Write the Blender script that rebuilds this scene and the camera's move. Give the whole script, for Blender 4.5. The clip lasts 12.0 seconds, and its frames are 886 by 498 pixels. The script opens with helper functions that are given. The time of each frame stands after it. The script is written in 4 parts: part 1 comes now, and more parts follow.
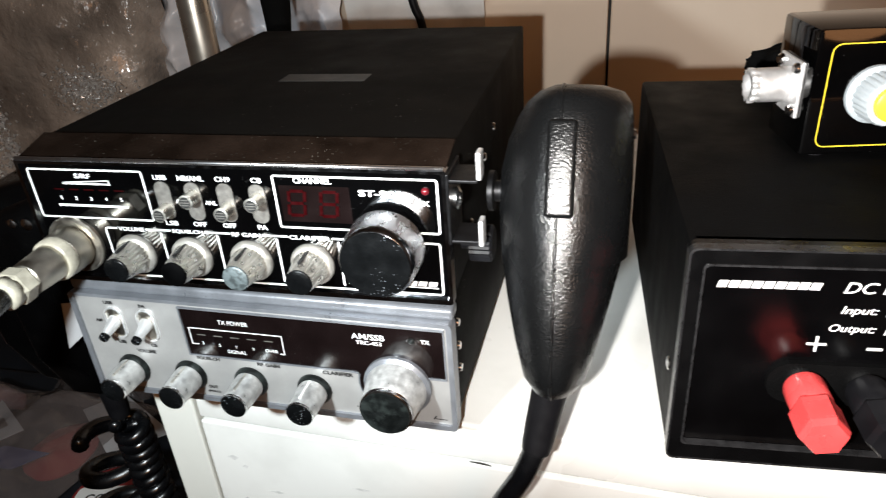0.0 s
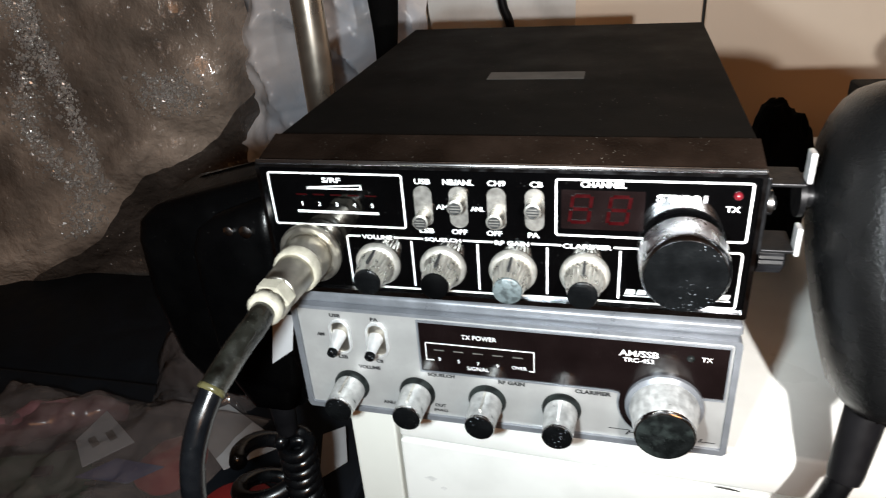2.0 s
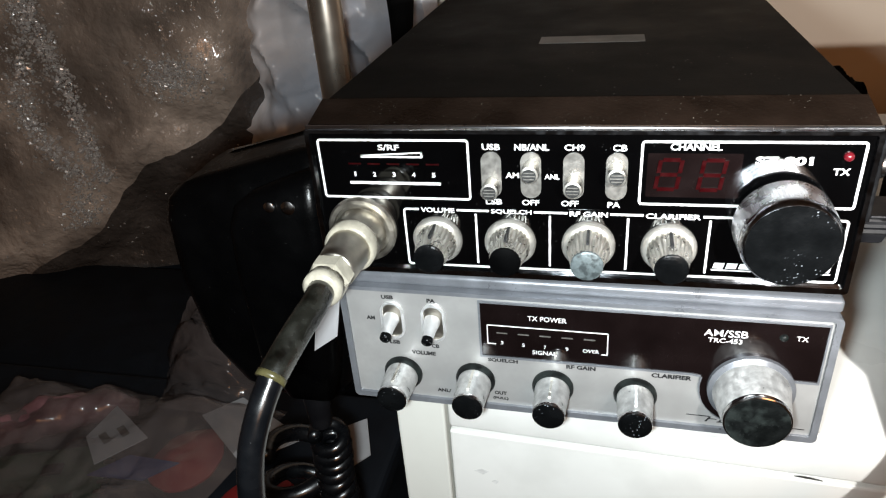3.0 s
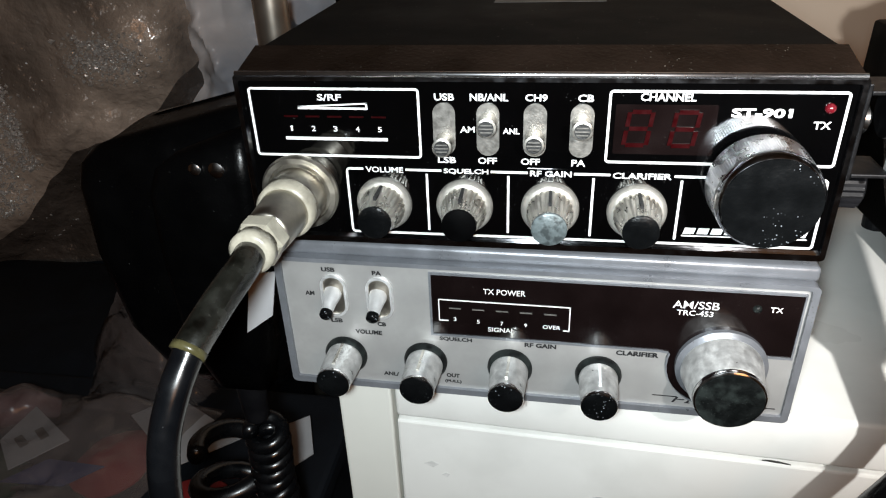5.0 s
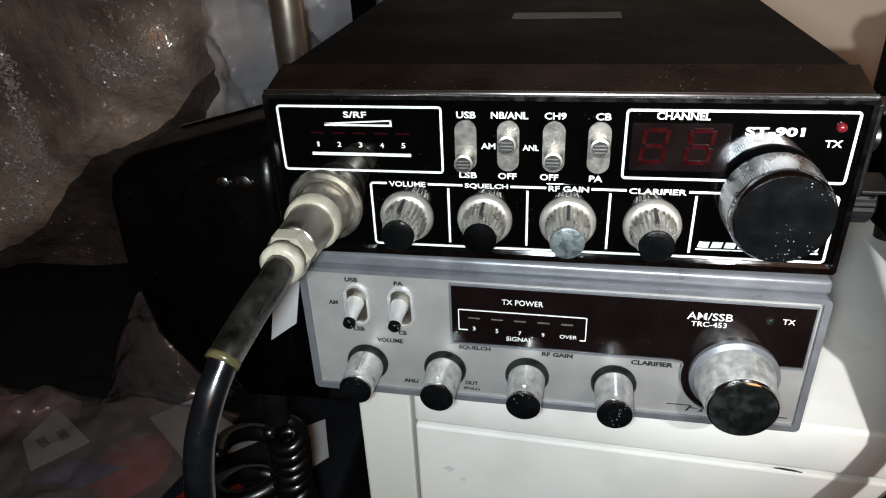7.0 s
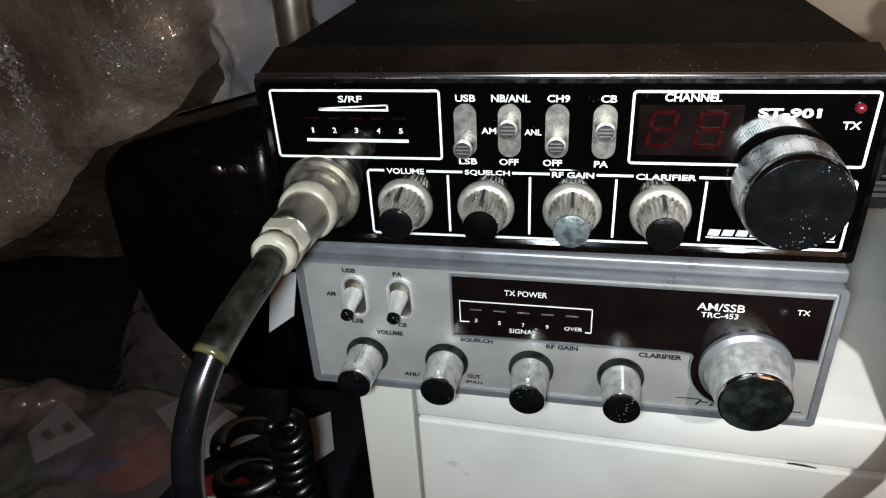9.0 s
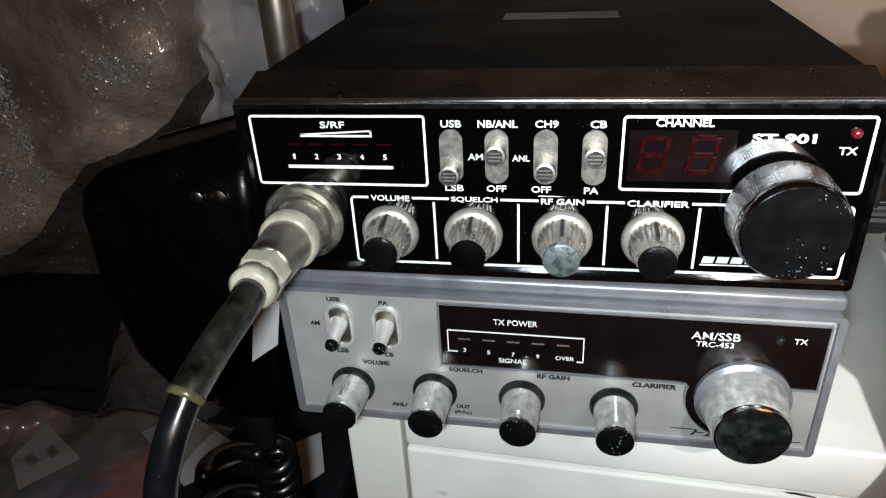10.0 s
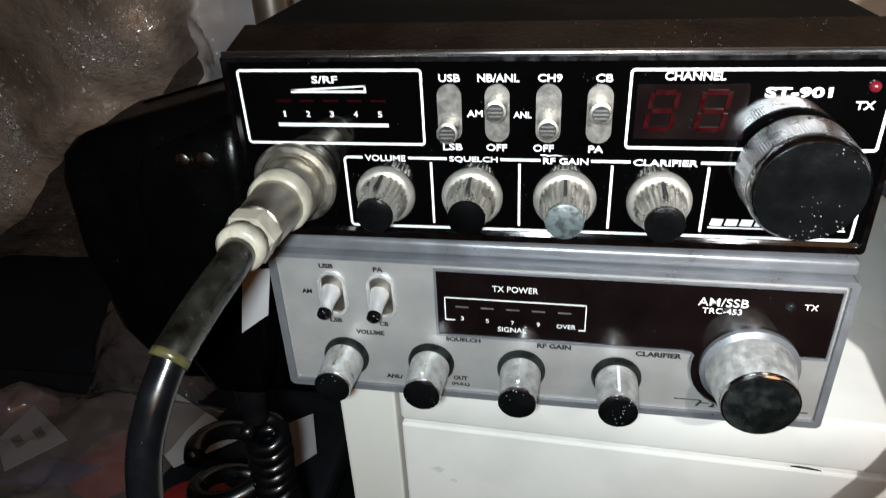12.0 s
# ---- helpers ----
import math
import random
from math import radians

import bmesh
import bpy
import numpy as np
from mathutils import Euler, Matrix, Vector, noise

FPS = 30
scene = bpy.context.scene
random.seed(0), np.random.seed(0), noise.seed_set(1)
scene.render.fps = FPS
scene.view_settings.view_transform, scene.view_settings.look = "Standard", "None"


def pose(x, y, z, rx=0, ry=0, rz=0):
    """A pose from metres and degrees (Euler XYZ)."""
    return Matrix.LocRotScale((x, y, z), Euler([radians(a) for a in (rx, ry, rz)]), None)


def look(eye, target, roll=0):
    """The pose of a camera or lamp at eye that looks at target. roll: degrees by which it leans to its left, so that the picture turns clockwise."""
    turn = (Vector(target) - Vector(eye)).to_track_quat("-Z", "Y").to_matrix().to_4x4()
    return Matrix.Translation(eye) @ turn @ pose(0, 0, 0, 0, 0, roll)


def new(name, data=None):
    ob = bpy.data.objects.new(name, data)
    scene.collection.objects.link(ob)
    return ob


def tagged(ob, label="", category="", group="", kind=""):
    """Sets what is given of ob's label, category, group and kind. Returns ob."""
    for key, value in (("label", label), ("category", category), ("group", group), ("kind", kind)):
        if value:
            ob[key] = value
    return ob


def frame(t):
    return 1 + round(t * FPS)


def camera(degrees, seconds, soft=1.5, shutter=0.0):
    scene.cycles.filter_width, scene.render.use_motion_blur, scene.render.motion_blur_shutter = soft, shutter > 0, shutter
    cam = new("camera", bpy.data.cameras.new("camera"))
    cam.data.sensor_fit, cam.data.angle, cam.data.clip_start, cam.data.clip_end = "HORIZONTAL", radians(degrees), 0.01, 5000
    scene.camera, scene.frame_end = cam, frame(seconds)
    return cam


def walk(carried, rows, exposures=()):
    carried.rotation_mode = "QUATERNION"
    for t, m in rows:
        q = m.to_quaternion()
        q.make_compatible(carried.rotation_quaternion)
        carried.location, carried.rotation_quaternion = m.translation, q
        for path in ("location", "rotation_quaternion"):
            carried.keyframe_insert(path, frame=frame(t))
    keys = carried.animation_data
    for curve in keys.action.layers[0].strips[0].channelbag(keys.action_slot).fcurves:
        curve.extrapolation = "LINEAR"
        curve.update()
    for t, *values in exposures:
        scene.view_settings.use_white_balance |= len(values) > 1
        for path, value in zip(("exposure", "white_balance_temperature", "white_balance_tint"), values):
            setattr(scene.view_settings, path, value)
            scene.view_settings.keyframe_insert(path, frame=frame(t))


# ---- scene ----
cam = camera(65.2, 12.0, soft=1.15, shutter=0.4)
PATH = [
    (0, (0.161, -0.245, 0.241), (-0.283, 1.457, -0.711), -4.1),
    (0.5, (0.139, -0.25, 0.245), (-0.325, 1.446, -0.707), -4.6),
    (1, (0.118, -0.25, 0.236), (-0.336, 1.445, -0.725), -4.4),
    (1.5, (0.087, -0.253, 0.237), (-0.385, 1.439, -0.72), -4.0),
    (2, (0.047, -0.249, 0.239), (-0.422, 1.454, -0.7), -4.5),
    (2.5, (0.029, -0.242, 0.232), (-0.429, 1.46, -0.713), -4.9),
    (3, (0.013, -0.238, 0.223), (-0.433, 1.46, -0.737), -4.8),
    (3.2, (0.01, -0.236, 0.219), (-0.413, 1.468, -0.739), -4.8),
    (4.8, (0.008, -0.221, 0.201), (-0.289, 1.506, -0.764), -2.4),
    (5, (0.008, -0.222, 0.198), (-0.292, 1.508, -0.761), -2.3),
    (5.5, (0.008, -0.22, 0.198), (-0.29, 1.509, -0.762), -2.4),
    (6, (0.006, -0.224, 0.197), (-0.298, 1.506, -0.758), -2.0),
    (6.5, (0.004, -0.227, 0.199), (-0.314, 1.504, -0.749), -2.4),
    (7, (0.005, -0.228, 0.205), (-0.322, 1.501, -0.746), -2.5),
    (7.2, (0.004, -0.224, 0.201), (-0.314, 1.496, -0.768), -2.5),
    (8.8, (0.006, -0.219, 0.2), (-0.328, 1.489, -0.785), -3.0),
    (9, (0.007, -0.22, 0.2), (-0.346, 1.492, -0.772), -3.2),
    (9.5, (0.005, -0.221, 0.2), (-0.345, 1.5, -0.758), -3.2),
    (10, (0.008, -0.21, 0.202), (-0.329, 1.518, -0.746), -3.3),
    (10.5, (0.002, -0.207, 0.207), (-0.336, 1.519, -0.745), -2.7),
    (11, (-0.003, -0.195, 0.205), (-0.323, 1.543, -0.731), -2.9),
    (11.5, (0.0, -0.199, 0.202), (-0.31, 1.525, -0.764), -3.0),
    (12, (0.005, -0.206, 0.19), (-0.309, 1.51, -0.788), -2.9),
]
walk(cam, [(t, look(eye, target, roll)) for t, eye, target, roll in PATH],
     [(0.0, 0.04), (1.0, 0.0), (1.5, 0.0), (2.0, 0.08), (2.5, 0.02), (3.2, -0.1), (4.8, -0.42), (5.0, -0.42), (5.5, -0.6), (7.0, -0.65), (8.8, -0.8), (9.5, -0.8), (10.0, -0.72), (11.0, -0.4), (11.5, -0.45), (12.0, -0.6)])

# ---- light ----
world = bpy.data.worlds.new("dim_room")
scene.world = world
world.use_nodes = True
world.node_tree.nodes["Background"].inputs[0].default_value = (1.0, 0.62, 0.38, 1)
world.node_tree.nodes["Background"].inputs[1].default_value = 0.01


def lamp(name, kind, m, power, color, size, cone=0.0, blend=0.5):
    data = bpy.data.lights.new(name, kind)
    data.energy, data.color = power, color
    if kind == "AREA":
        data.shape, data.size = "DISK", size
    else:
        data.shadow_soft_size = size
    if kind == "SPOT":
        data.spot_size, data.spot_blend = radians(cone), blend
    ob = new(name, data)
    ob.matrix_world = m
    return ob


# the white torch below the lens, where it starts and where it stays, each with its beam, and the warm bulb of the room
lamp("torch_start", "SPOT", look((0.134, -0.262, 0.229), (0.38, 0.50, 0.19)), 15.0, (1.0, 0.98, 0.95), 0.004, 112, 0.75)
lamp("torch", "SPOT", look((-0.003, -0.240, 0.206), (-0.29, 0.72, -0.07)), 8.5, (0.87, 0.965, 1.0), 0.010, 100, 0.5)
lamp("room_bulb", "AREA", look((0.9, -1.9, 0.8), (0.1, 0.6, 0.0)), 7.0, (1.0, 0.45, 0.18), 0.9)


# ---- materials ----
def surface(name, color, rough=0.5, metal=0.0, vary=0.15, grain=60.0, bump=0.0, bump_scale=400.0, coat=0.0, specks=0.0,
            speck_color=(0.5, 0.48, 0.45), speck_scale=900.0, rough_vary=0.1, second=None, second_scale=8.0, alpha=1.0, sheen=0.0,
            speck_size=0.16, spec=0.5, bump_dist=0.0006):
    """A node surface: base colour varied at a coarse and a fine scale, uneven gloss, fine relief, dust specks."""
    m = bpy.data.materials.new(name)
    m.use_nodes = True
    t = m.node_tree
    b = t.nodes["Principled BSDF"]
    co = t.nodes.new("ShaderNodeTexCoord")

    def noise_node(scale, detail=4.0):
        n = t.nodes.new("ShaderNodeTexNoise")
        n.inputs["Scale"].default_value, n.inputs["Detail"].default_value = scale, detail
        t.links.new(co.outputs["Object"], n.inputs["Vector"])
        return n

    def ramp(source, lo, hi, a, c):
        n = t.nodes.new("ShaderNodeMapRange")
        n.inputs[1].default_value, n.inputs[2].default_value, n.inputs[3].default_value, n.inputs[4].default_value = lo, hi, a, c
        t.links.new(source, n.inputs[0])
        return n.outputs[0]

    def mix(fac, a, c):
        n = t.nodes.new("ShaderNodeMix")
        n.data_type = "RGBA"
        for sock, v in ((n.inputs[0], fac), (n.inputs[6], a), (n.inputs[7], c)):
            if isinstance(v, (int, float)):
                sock.default_value = v
            elif isinstance(v, tuple):
                sock.default_value = (*v, 1)
            else:
                t.links.new(v, sock)
        return n.outputs[2]

    fine, coarse = noise_node(grain * 8, 3.0), noise_node(grain, 5.0)
    dark = tuple(c * (1 - vary) for c in color)
    light = tuple(min(1.0, c * (1 + vary)) for c in color)
    col = mix(ramp(coarse.outputs[0], 0.3, 0.7, 0, 1), dark, light)
    col = mix(ramp(fine.outputs[0], 0.35, 0.75, 0, 0.35), col, tuple(c * (1 - 1.5 * vary) if vary < 0.6 else c * 0.2 for c in color))
    if second:
        col = mix(ramp(noise_node(second_scale, 6.0).outputs[0], 0.48, 0.6, 0, 1), col, second)
    if specks:
        v = t.nodes.new("ShaderNodeTexVoronoi")
        v.inputs["Scale"].default_value = speck_scale
        t.links.new(co.outputs["Object"], v.inputs["Vector"])
        dots = ramp(v.outputs["Distance"], speck_size, speck_size * 0.6, 0, 1)
        where = ramp(noise_node(60, 3.0).outputs[0], 0.5, 0.62, 0, specks)
        mult = t.nodes.new("ShaderNodeMath")
        mult.operation = "MULTIPLY"
        t.links.new(dots, mult.inputs[0]), t.links.new(where, mult.inputs[1])
        col = mix(mult.outputs[0], col, speck_color)
    t.links.new(col, b.inputs["Base Color"])
    t.links.new(ramp(coarse.outputs[0], 0.3, 0.7, max(0.02, rough - rough_vary), min(1, rough + rough_vary)), b.inputs["Roughness"])
    b.inputs["Metallic"].default_value = metal
    b.inputs["Coat Weight"].default_value = coat
    b.inputs["Coat Roughness"].default_value = 0.08
    b.inputs["Alpha"].default_value = alpha
    b.inputs["Sheen Weight"].default_value = sheen
    b.inputs["Specular IOR Level"].default_value = spec
    if bump:
        n = t.nodes.new("ShaderNodeBump")
        n.inputs["Strength"].default_value, n.inputs["Distance"].default_value = bump, bump_dist
        t.links.new(noise_node(bump_scale, 3.0).outputs[0], n.inputs["Height"])
        t.links.new(n.outputs[0], b.inputs["Normal"])
    return m


MIC_SMOOTH = surface("mic_smooth", (0.0009, 0.0009, 0.001), 0.3, 0, 0.15, 60, 0.15, 900, spec=0.14, specks=0.5, speck_scale=260, speck_color=(0.12, 0.12, 0.12), speck_size=0.06)
DARK_RED = surface("dark_red", (0.09, 0.004, 0.008), 0.25, 0, 0.1, 300)
BLACK_CASE = surface("black_case", (0.0022, 0.0017, 0.0013), 0.72, 0, 0.3, 25, 0.15, 900, spec=0.07, specks=0.5, speck_scale=260, speck_color=(0.22, 0.2, 0.17), speck_size=0.1)
BROWN_EDGE = surface("brown_edge", (0.009, 0.0055, 0.004), 0.32, 0, 0.6, 40, 0.25, 600, spec=0.14, specks=0.8, speck_scale=620, speck_color=(0.2, 0.18, 0.15), speck_size=0.13)
KNURL = surface("knurled_metal", (0.92, 0.92, 0.92), 0.42, 0.75, 0.08, 300)
DARK_CHROME = surface("dark_chrome", (0.4, 0.41, 0.44), 0.14, 1, 0.05, 300, rough_vary=0.05)
GUNMETAL = surface("gunmetal", (0.010, 0.010, 0.011), 0.42, 0.7, 0.25, 200, 0.1, 900)
KNOB_METAL = surface("knob_metal", (0.72, 0.73, 0.76), 0.28, 1, 0.08, 200, 0.05, 900, rough_vary=0.04)
LEVER_FACE = surface("lever_face", (0.02, 0.02, 0.02), 0.4, 0.0, 0.4, 900, 0.3, 3000)
SCUFF = surface("scuff", (0.66, 0.66, 0.64), 0.5, 0, 0.2, 300)
GLOSS_BLACK = surface("gloss_black", (0.0008, 0.0008, 0.0009), 0.06, 0, 0.3, 40, spec=0.6, rough_vary=0.03, specks=0.35, speck_scale=420, speck_color=(0.2, 0.2, 0.2), speck_size=0.08)
BRIGHT_TRIM = surface("bright_trim", (0.8, 0.8, 0.82), 0.27, 1, 0.04, 60, rough_vary=0.02)
CHROME = surface("chrome", (0.72, 0.72, 0.72), 0.16, 1, 0.12, 120, rough_vary=0.1)
WORN_CHROME = surface("worn_chrome", (0.72, 0.69, 0.63), 0.32, 0.92, 0.15, 300, 0.08, 900, rough_vary=0.1)
NICKEL = surface("nickel", (0.55, 0.51, 0.44), 0.38, 1, 0.15, 200, 0.1, 1500, rough_vary=0.1)
CREAM_PLASTIC = surface("cream_plastic", (0.36, 0.33, 0.265), 0.34, 0, 0.35, 150, 0.1, 1200)
SILVER_FACE = surface("silver_face", (0.355, 0.350, 0.342), 0.42, 0.35, 0.1, 60, 0.06, 3000)
SILVER_RIM = surface("silver_rim", (0.20, 0.21, 0.23), 0.36, 0.45, 0.18, 90, 0.1, 2000, specks=0.7, speck_scale=500, speck_color=(0.08, 0.08, 0.08))
STICKER = surface("sticker", (0.035, 0.034, 0.032), 0.5, 0.2, 0.2, 60)
WHITE_INK = surface("white_ink", (0.82, 0.82, 0.82), 0.5, 0, 0.04, 300)
BLACK_INK = surface("black_ink", (0.012, 0.012, 0.013), 0.5, 0, 0.1, 300)
RED_SEGMENT = surface("red_segment", (0.016, 0.0006, 0.001), 0.35, 0, 0.2, 400, spec=0.08)
WINDOW_BLACK = surface("window_black", (0.005, 0.003, 0.003), 0.12, 0, 0.3, 60, specks=0.4, speck_scale=500, speck_color=(0.18, 0.16, 0.14), speck_size=0.07)
SLOT_GREY = surface("slot_grey", (0.2, 0.19, 0.175), 0.4, 0.5, 0.3, 400, 0.2, 1500)
KNOB_SATIN = surface("knob_satin", (0.66, 0.66, 0.65), 0.4, 0.7, 0.3, 260, 0.3, 700, rough_vary=0.14)
KNOB_SKIRT = surface("knob_skirt", (0.50, 0.48, 0.44), 0.42, 0.7, 0.15, 300, 0.1, 1800)
CAP_BLACK = surface("cap_black", (0.003, 0.0033, 0.0036), 0.24, 0, 0.3, 150, 0.3, 800, spec=0.12, specks=0.9, speck_scale=800, speck_color=(0.36, 0.39, 0.43), speck_size=0.2)
CAP_JET = surface("cap_jet", (0.0008, 0.0008, 0.0009), 0.6, 0, 0.3, 150, spec=0.03)
CAP_WORN = surface("cap_worn", (0.005, 0.006, 0.006), 0.4, 0, 0.5, 200, 0.4, 900, spec=0.2, specks=0.8, speck_scale=700, speck_color=(0.05, 0.055, 0.055), second=(0.016, 0.020, 0.019), second_scale=120)
CAP_BLUE = surface("cap_blue", (0.12, 0.145, 0.150), 0.4, 0.2, 0.4, 300, 0.3, 900, second=(0.05, 0.06, 0.062), second_scale=350)
MIC_BLACK = surface("mic_black", (0.0036, 0.0039, 0.0042), 0.27, 0, 0.08, 80, 0.42, 1200, spec=0.55, rough_vary=0.03)
RUBBER = surface("rubber", (0.005, 0.005, 0.006), 0.45, 0, 0.2, 100, 0.1, 500, spec=0.2)
CORD_BLACK = surface("cord_black", (0.0024, 0.0027, 0.0034), 0.26, 0, 0.2, 100, spec=0.6, specks=0.4, speck_scale=300, speck_color=(0.08, 0.08, 0.08), speck_size=0.07)
WHITE_PAINT = surface("white_paint", (0.78, 0.78, 0.75), 0.32, 0, 0.025, 10, 0.12, 60, second=(0.72, 0.72, 0.69), second_scale=18)
CREAM_PAINT = surface("cream_paint", (0.68, 0.68, 0.63), 0.4, 0, 0.04, 12, 0.1, 60)
DARK_GAP = surface("dark_gap", (0.04, 0.038, 0.035), 0.8)
BEIGE = surface("beige_panel", (0.84, 0.71, 0.57), 0.5, 0, 0.05, 4, 0.1, 120)
WALL = surface("wall_paint", (0.3, 0.27, 0.23), 0.7, 0, 0.08, 3, 0.1, 200)
CARPET = surface("carpet", (0.06, 0.05, 0.045), 0.95, 0, 0.4, 20, 0.6, 300)
PSU_RIM = surface("psu_rim", (0.002, 0.002, 0.0022), 0.3, 0, 0.2, 60, 0.15, 1300, spec=0.3)
PSU_BLACK = surface("psu_black", (0.0013, 0.0013, 0.0014), 0.6, 0, 0.15, 40, 0.5, 1300, spec=0.08)
LIP_BLACK = surface("lip_black", (0.016, 0.016, 0.017), 0.3, 0, 0.5, 200, 0.2, 900, spec=0.6)
PSU_FACE = surface("psu_face", (0.0012, 0.0012, 0.0014), 0.2, 0, 0.3, 40, 0.05, 900)
RED_PLASTIC = surface("red_plastic", (0.62, 0.06, 0.06), 0.3, 0, 0.12, 100)
YELLOW = surface("yellow_paint", (0.8, 0.6, 0.04), 0.4, 0, 0.08, 100)
GREY_KNOB = surface("grey_knob", (0.42, 0.47, 0.5), 0.4, 0, 0.08, 100)
CLOTH = surface("black_cloth", (0.003, 0.003, 0.003), 0.9, 0, 0.3, 60, 0.8, 700, spec=0.05)
DULL_PAPER = surface("dull_paper", (0.42, 0.42, 0.43), 0.6, 0, 0.08, 40, 0.2, 80)
PAPER = surface("paper", (0.7, 0.7, 0.68), 0.6, 0, 0.05, 40, 0.2, 80)
STEEL_TUBE = surface("steel_tube", (0.62, 0.56, 0.48), 0.3, 0.9, 0.08, 30)
CARD_BLUE = surface("card_blue", (0.035, 0.05, 0.18), 0.5, 0, 0.2, 30)
CARD_RED = surface("card_red", (0.33, 0.02, 0.02), 0.45, 0, 0.15, 30)
GREEN_BOARD = surface("green_board", (0.03, 0.07, 0.04), 0.5, 0, 0.4, 60)
NAVY = surface("dark_fabric", (0.009, 0.011, 0.015), 0.7, 0, 0.3, 30, 0.3, 300, spec=0.2)


# ---- mesh helpers ----
def part(name, bm, material, parent=None, label="", smooth=0.0, at=None):
    """Links a bmesh as one mesh object under parent. smooth: degrees up to which edges are shaded round."""
    me = bpy.data.meshes.new(name)
    if smooth:
        for f in bm.faces:
            f.smooth = True
        for e in bm.edges:
            if len(e.link_faces) == 2 and e.calc_face_angle(0) > radians(smooth):
                e.smooth = False
    bm.to_mesh(me)
    bm.free()
    me.materials.append(material)
    ob = new(name, me)
    if parent:
        ob.parent = parent
    if at:
        ob.matrix_basis = at
    if label:
        ob["label"] = label
    return ob


def thing(name, m, label, category, group="", kind=""):
    ob = new(name)
    ob.empty_display_size = 0.02
    ob.matrix_basis = m
    return tagged(ob, label, category, group, kind)


def box(x0, x1, y0, y1, z0, z1, bevel=0.0, seg=2, bm=None):
    bm = bm or bmesh.new()
    m = Matrix.Translation(((x0 + x1) / 2, (y0 + y1) / 2, (z0 + z1) / 2)) @ Matrix.Diagonal((x1 - x0, y1 - y0, z1 - z0, 1))
    r = bmesh.ops.create_cube(bm, size=1, matrix=m)
    if bevel:
        edges = list({e for v in r["verts"] for e in v.link_edges})
        bmesh.ops.bevel(bm, geom=edges, offset=bevel, segments=seg, profile=0.5, affect="EDGES", clamp_overlap=True)
    return bm


def lathe(profile, seg=32, m=None, flutes=0, depth=0.0, span=(0, 0), bm=None):
    """Turns (radius, along) round the local z axis, which m lays where it is wanted. Rings span[0]..span[1] may be fluted."""
    bm = bm or bmesh.new()
    rings = []
    for i, (r, h) in enumerate(profile):
        ring = []
        for k in range(seg):
            a = 2 * math.pi * k / seg
            rr = r
            if flutes and span[0] <= i <= span[1]:
                rr = r - depth * (0.5 + 0.5 * math.cos(a * flutes)) ** 2
            ring.append(bm.verts.new((rr * math.cos(a), rr * math.sin(a), h)))
        rings.append(ring)
    for a, b in zip(rings, rings[1:]):
        for k in range(seg):
            bm.faces.new((a[k], a[(k + 1) % seg], b[(k + 1) % seg], b[k]))
    bm.faces.new(list(reversed(rings[0])))
    bm.faces.new(rings[-1])
    if m is not None:
        bmesh.ops.transform(bm, matrix=m, verts=[v for ring in rings for v in ring])
    return bm


def facing(x, z, y=0.0):
    """Lays a lathe's axis out of a front face: along -y from (x, y, z)."""
    return pose(x, y, z, 90, 0, 0)


def smooth_path(points, per=10):
    """A smooth line through the points."""
    pts = [Vector(p) for p in points]
    pts = [2 * pts[0] - pts[1]] + pts + [2 * pts[-1] - pts[-2]]
    out = []
    for a, b, c, d in zip(pts, pts[1:], pts[2:], pts[3:]):
        for k in range(per):
            t = k / per
            out.append(0.5 * (2 * b + (c - a) * t + (2 * a - 5 * b + 4 * c - d) * t * t + (3 * b - a - 3 * c + d) * t ** 3))
    return out + [pts[-2]]


def tube(points, radius, seg=12, bm=None):
    """A round tube along the points; radius is a number or a function of 0..1."""
    bm = bm or bmesh.new()
    pts = [Vector(p) for p in points]
    side, rings = None, []
    for i, p in enumerate(pts):
        way = (pts[min(i + 1, len(pts) - 1)] - pts[max(i - 1, 0)]).normalized()
        side = way.orthogonal().normalized() if side is None else (side - way * side.dot(way)).normalized()
        up = way.cross(side)
        r = radius(i / (len(pts) - 1)) if callable(radius) else radius
        rings.append([bm.verts.new(p + r * (math.cos(2 * math.pi * k / seg) * side + math.sin(2 * math.pi * k / seg) * up)) for k in range(seg)])
    for a, b in zip(rings, rings[1:]):
        for k in range(seg):
            bm.faces.new((a[k], a[(k + 1) % seg], b[(k + 1) % seg], b[k]))
    bm.faces.new(list(reversed(rings[0])))
    bm.faces.new(rings[-1])
    return bm


def coil(points, turn_radius, wire, turns, seg=8, per_turn=16, squeeze=1.0):
    """A coiled cord: a wire wound evenly round a smooth line."""
    line = smooth_path(points, 12)
    run = [0.0]
    for a, b in zip(line, line[1:]):
        run.append(run[-1] + (b - a).length)
    n, k = turns * per_turn, 0
    out, side = [], None
    for i in range(n + 1):
        d = i / n * run[-1]
        while k < len(line) - 2 and run[k + 1] < d:
            k += 1
        p = line[k].lerp(line[k + 1], (d - run[k]) / (run[k + 1] - run[k]))
        way = (line[k + 1] - line[k]).normalized()
        side = way.orthogonal().normalized() if side is None else (side - way * side.dot(way)).normalized()
        up = way.cross(side)
        a = 2 * math.pi * i / per_turn
        out.append(p + turn_radius * (math.cos(a) * side + squeeze * math.sin(a) * up))
    return tube(out, wire, seg)


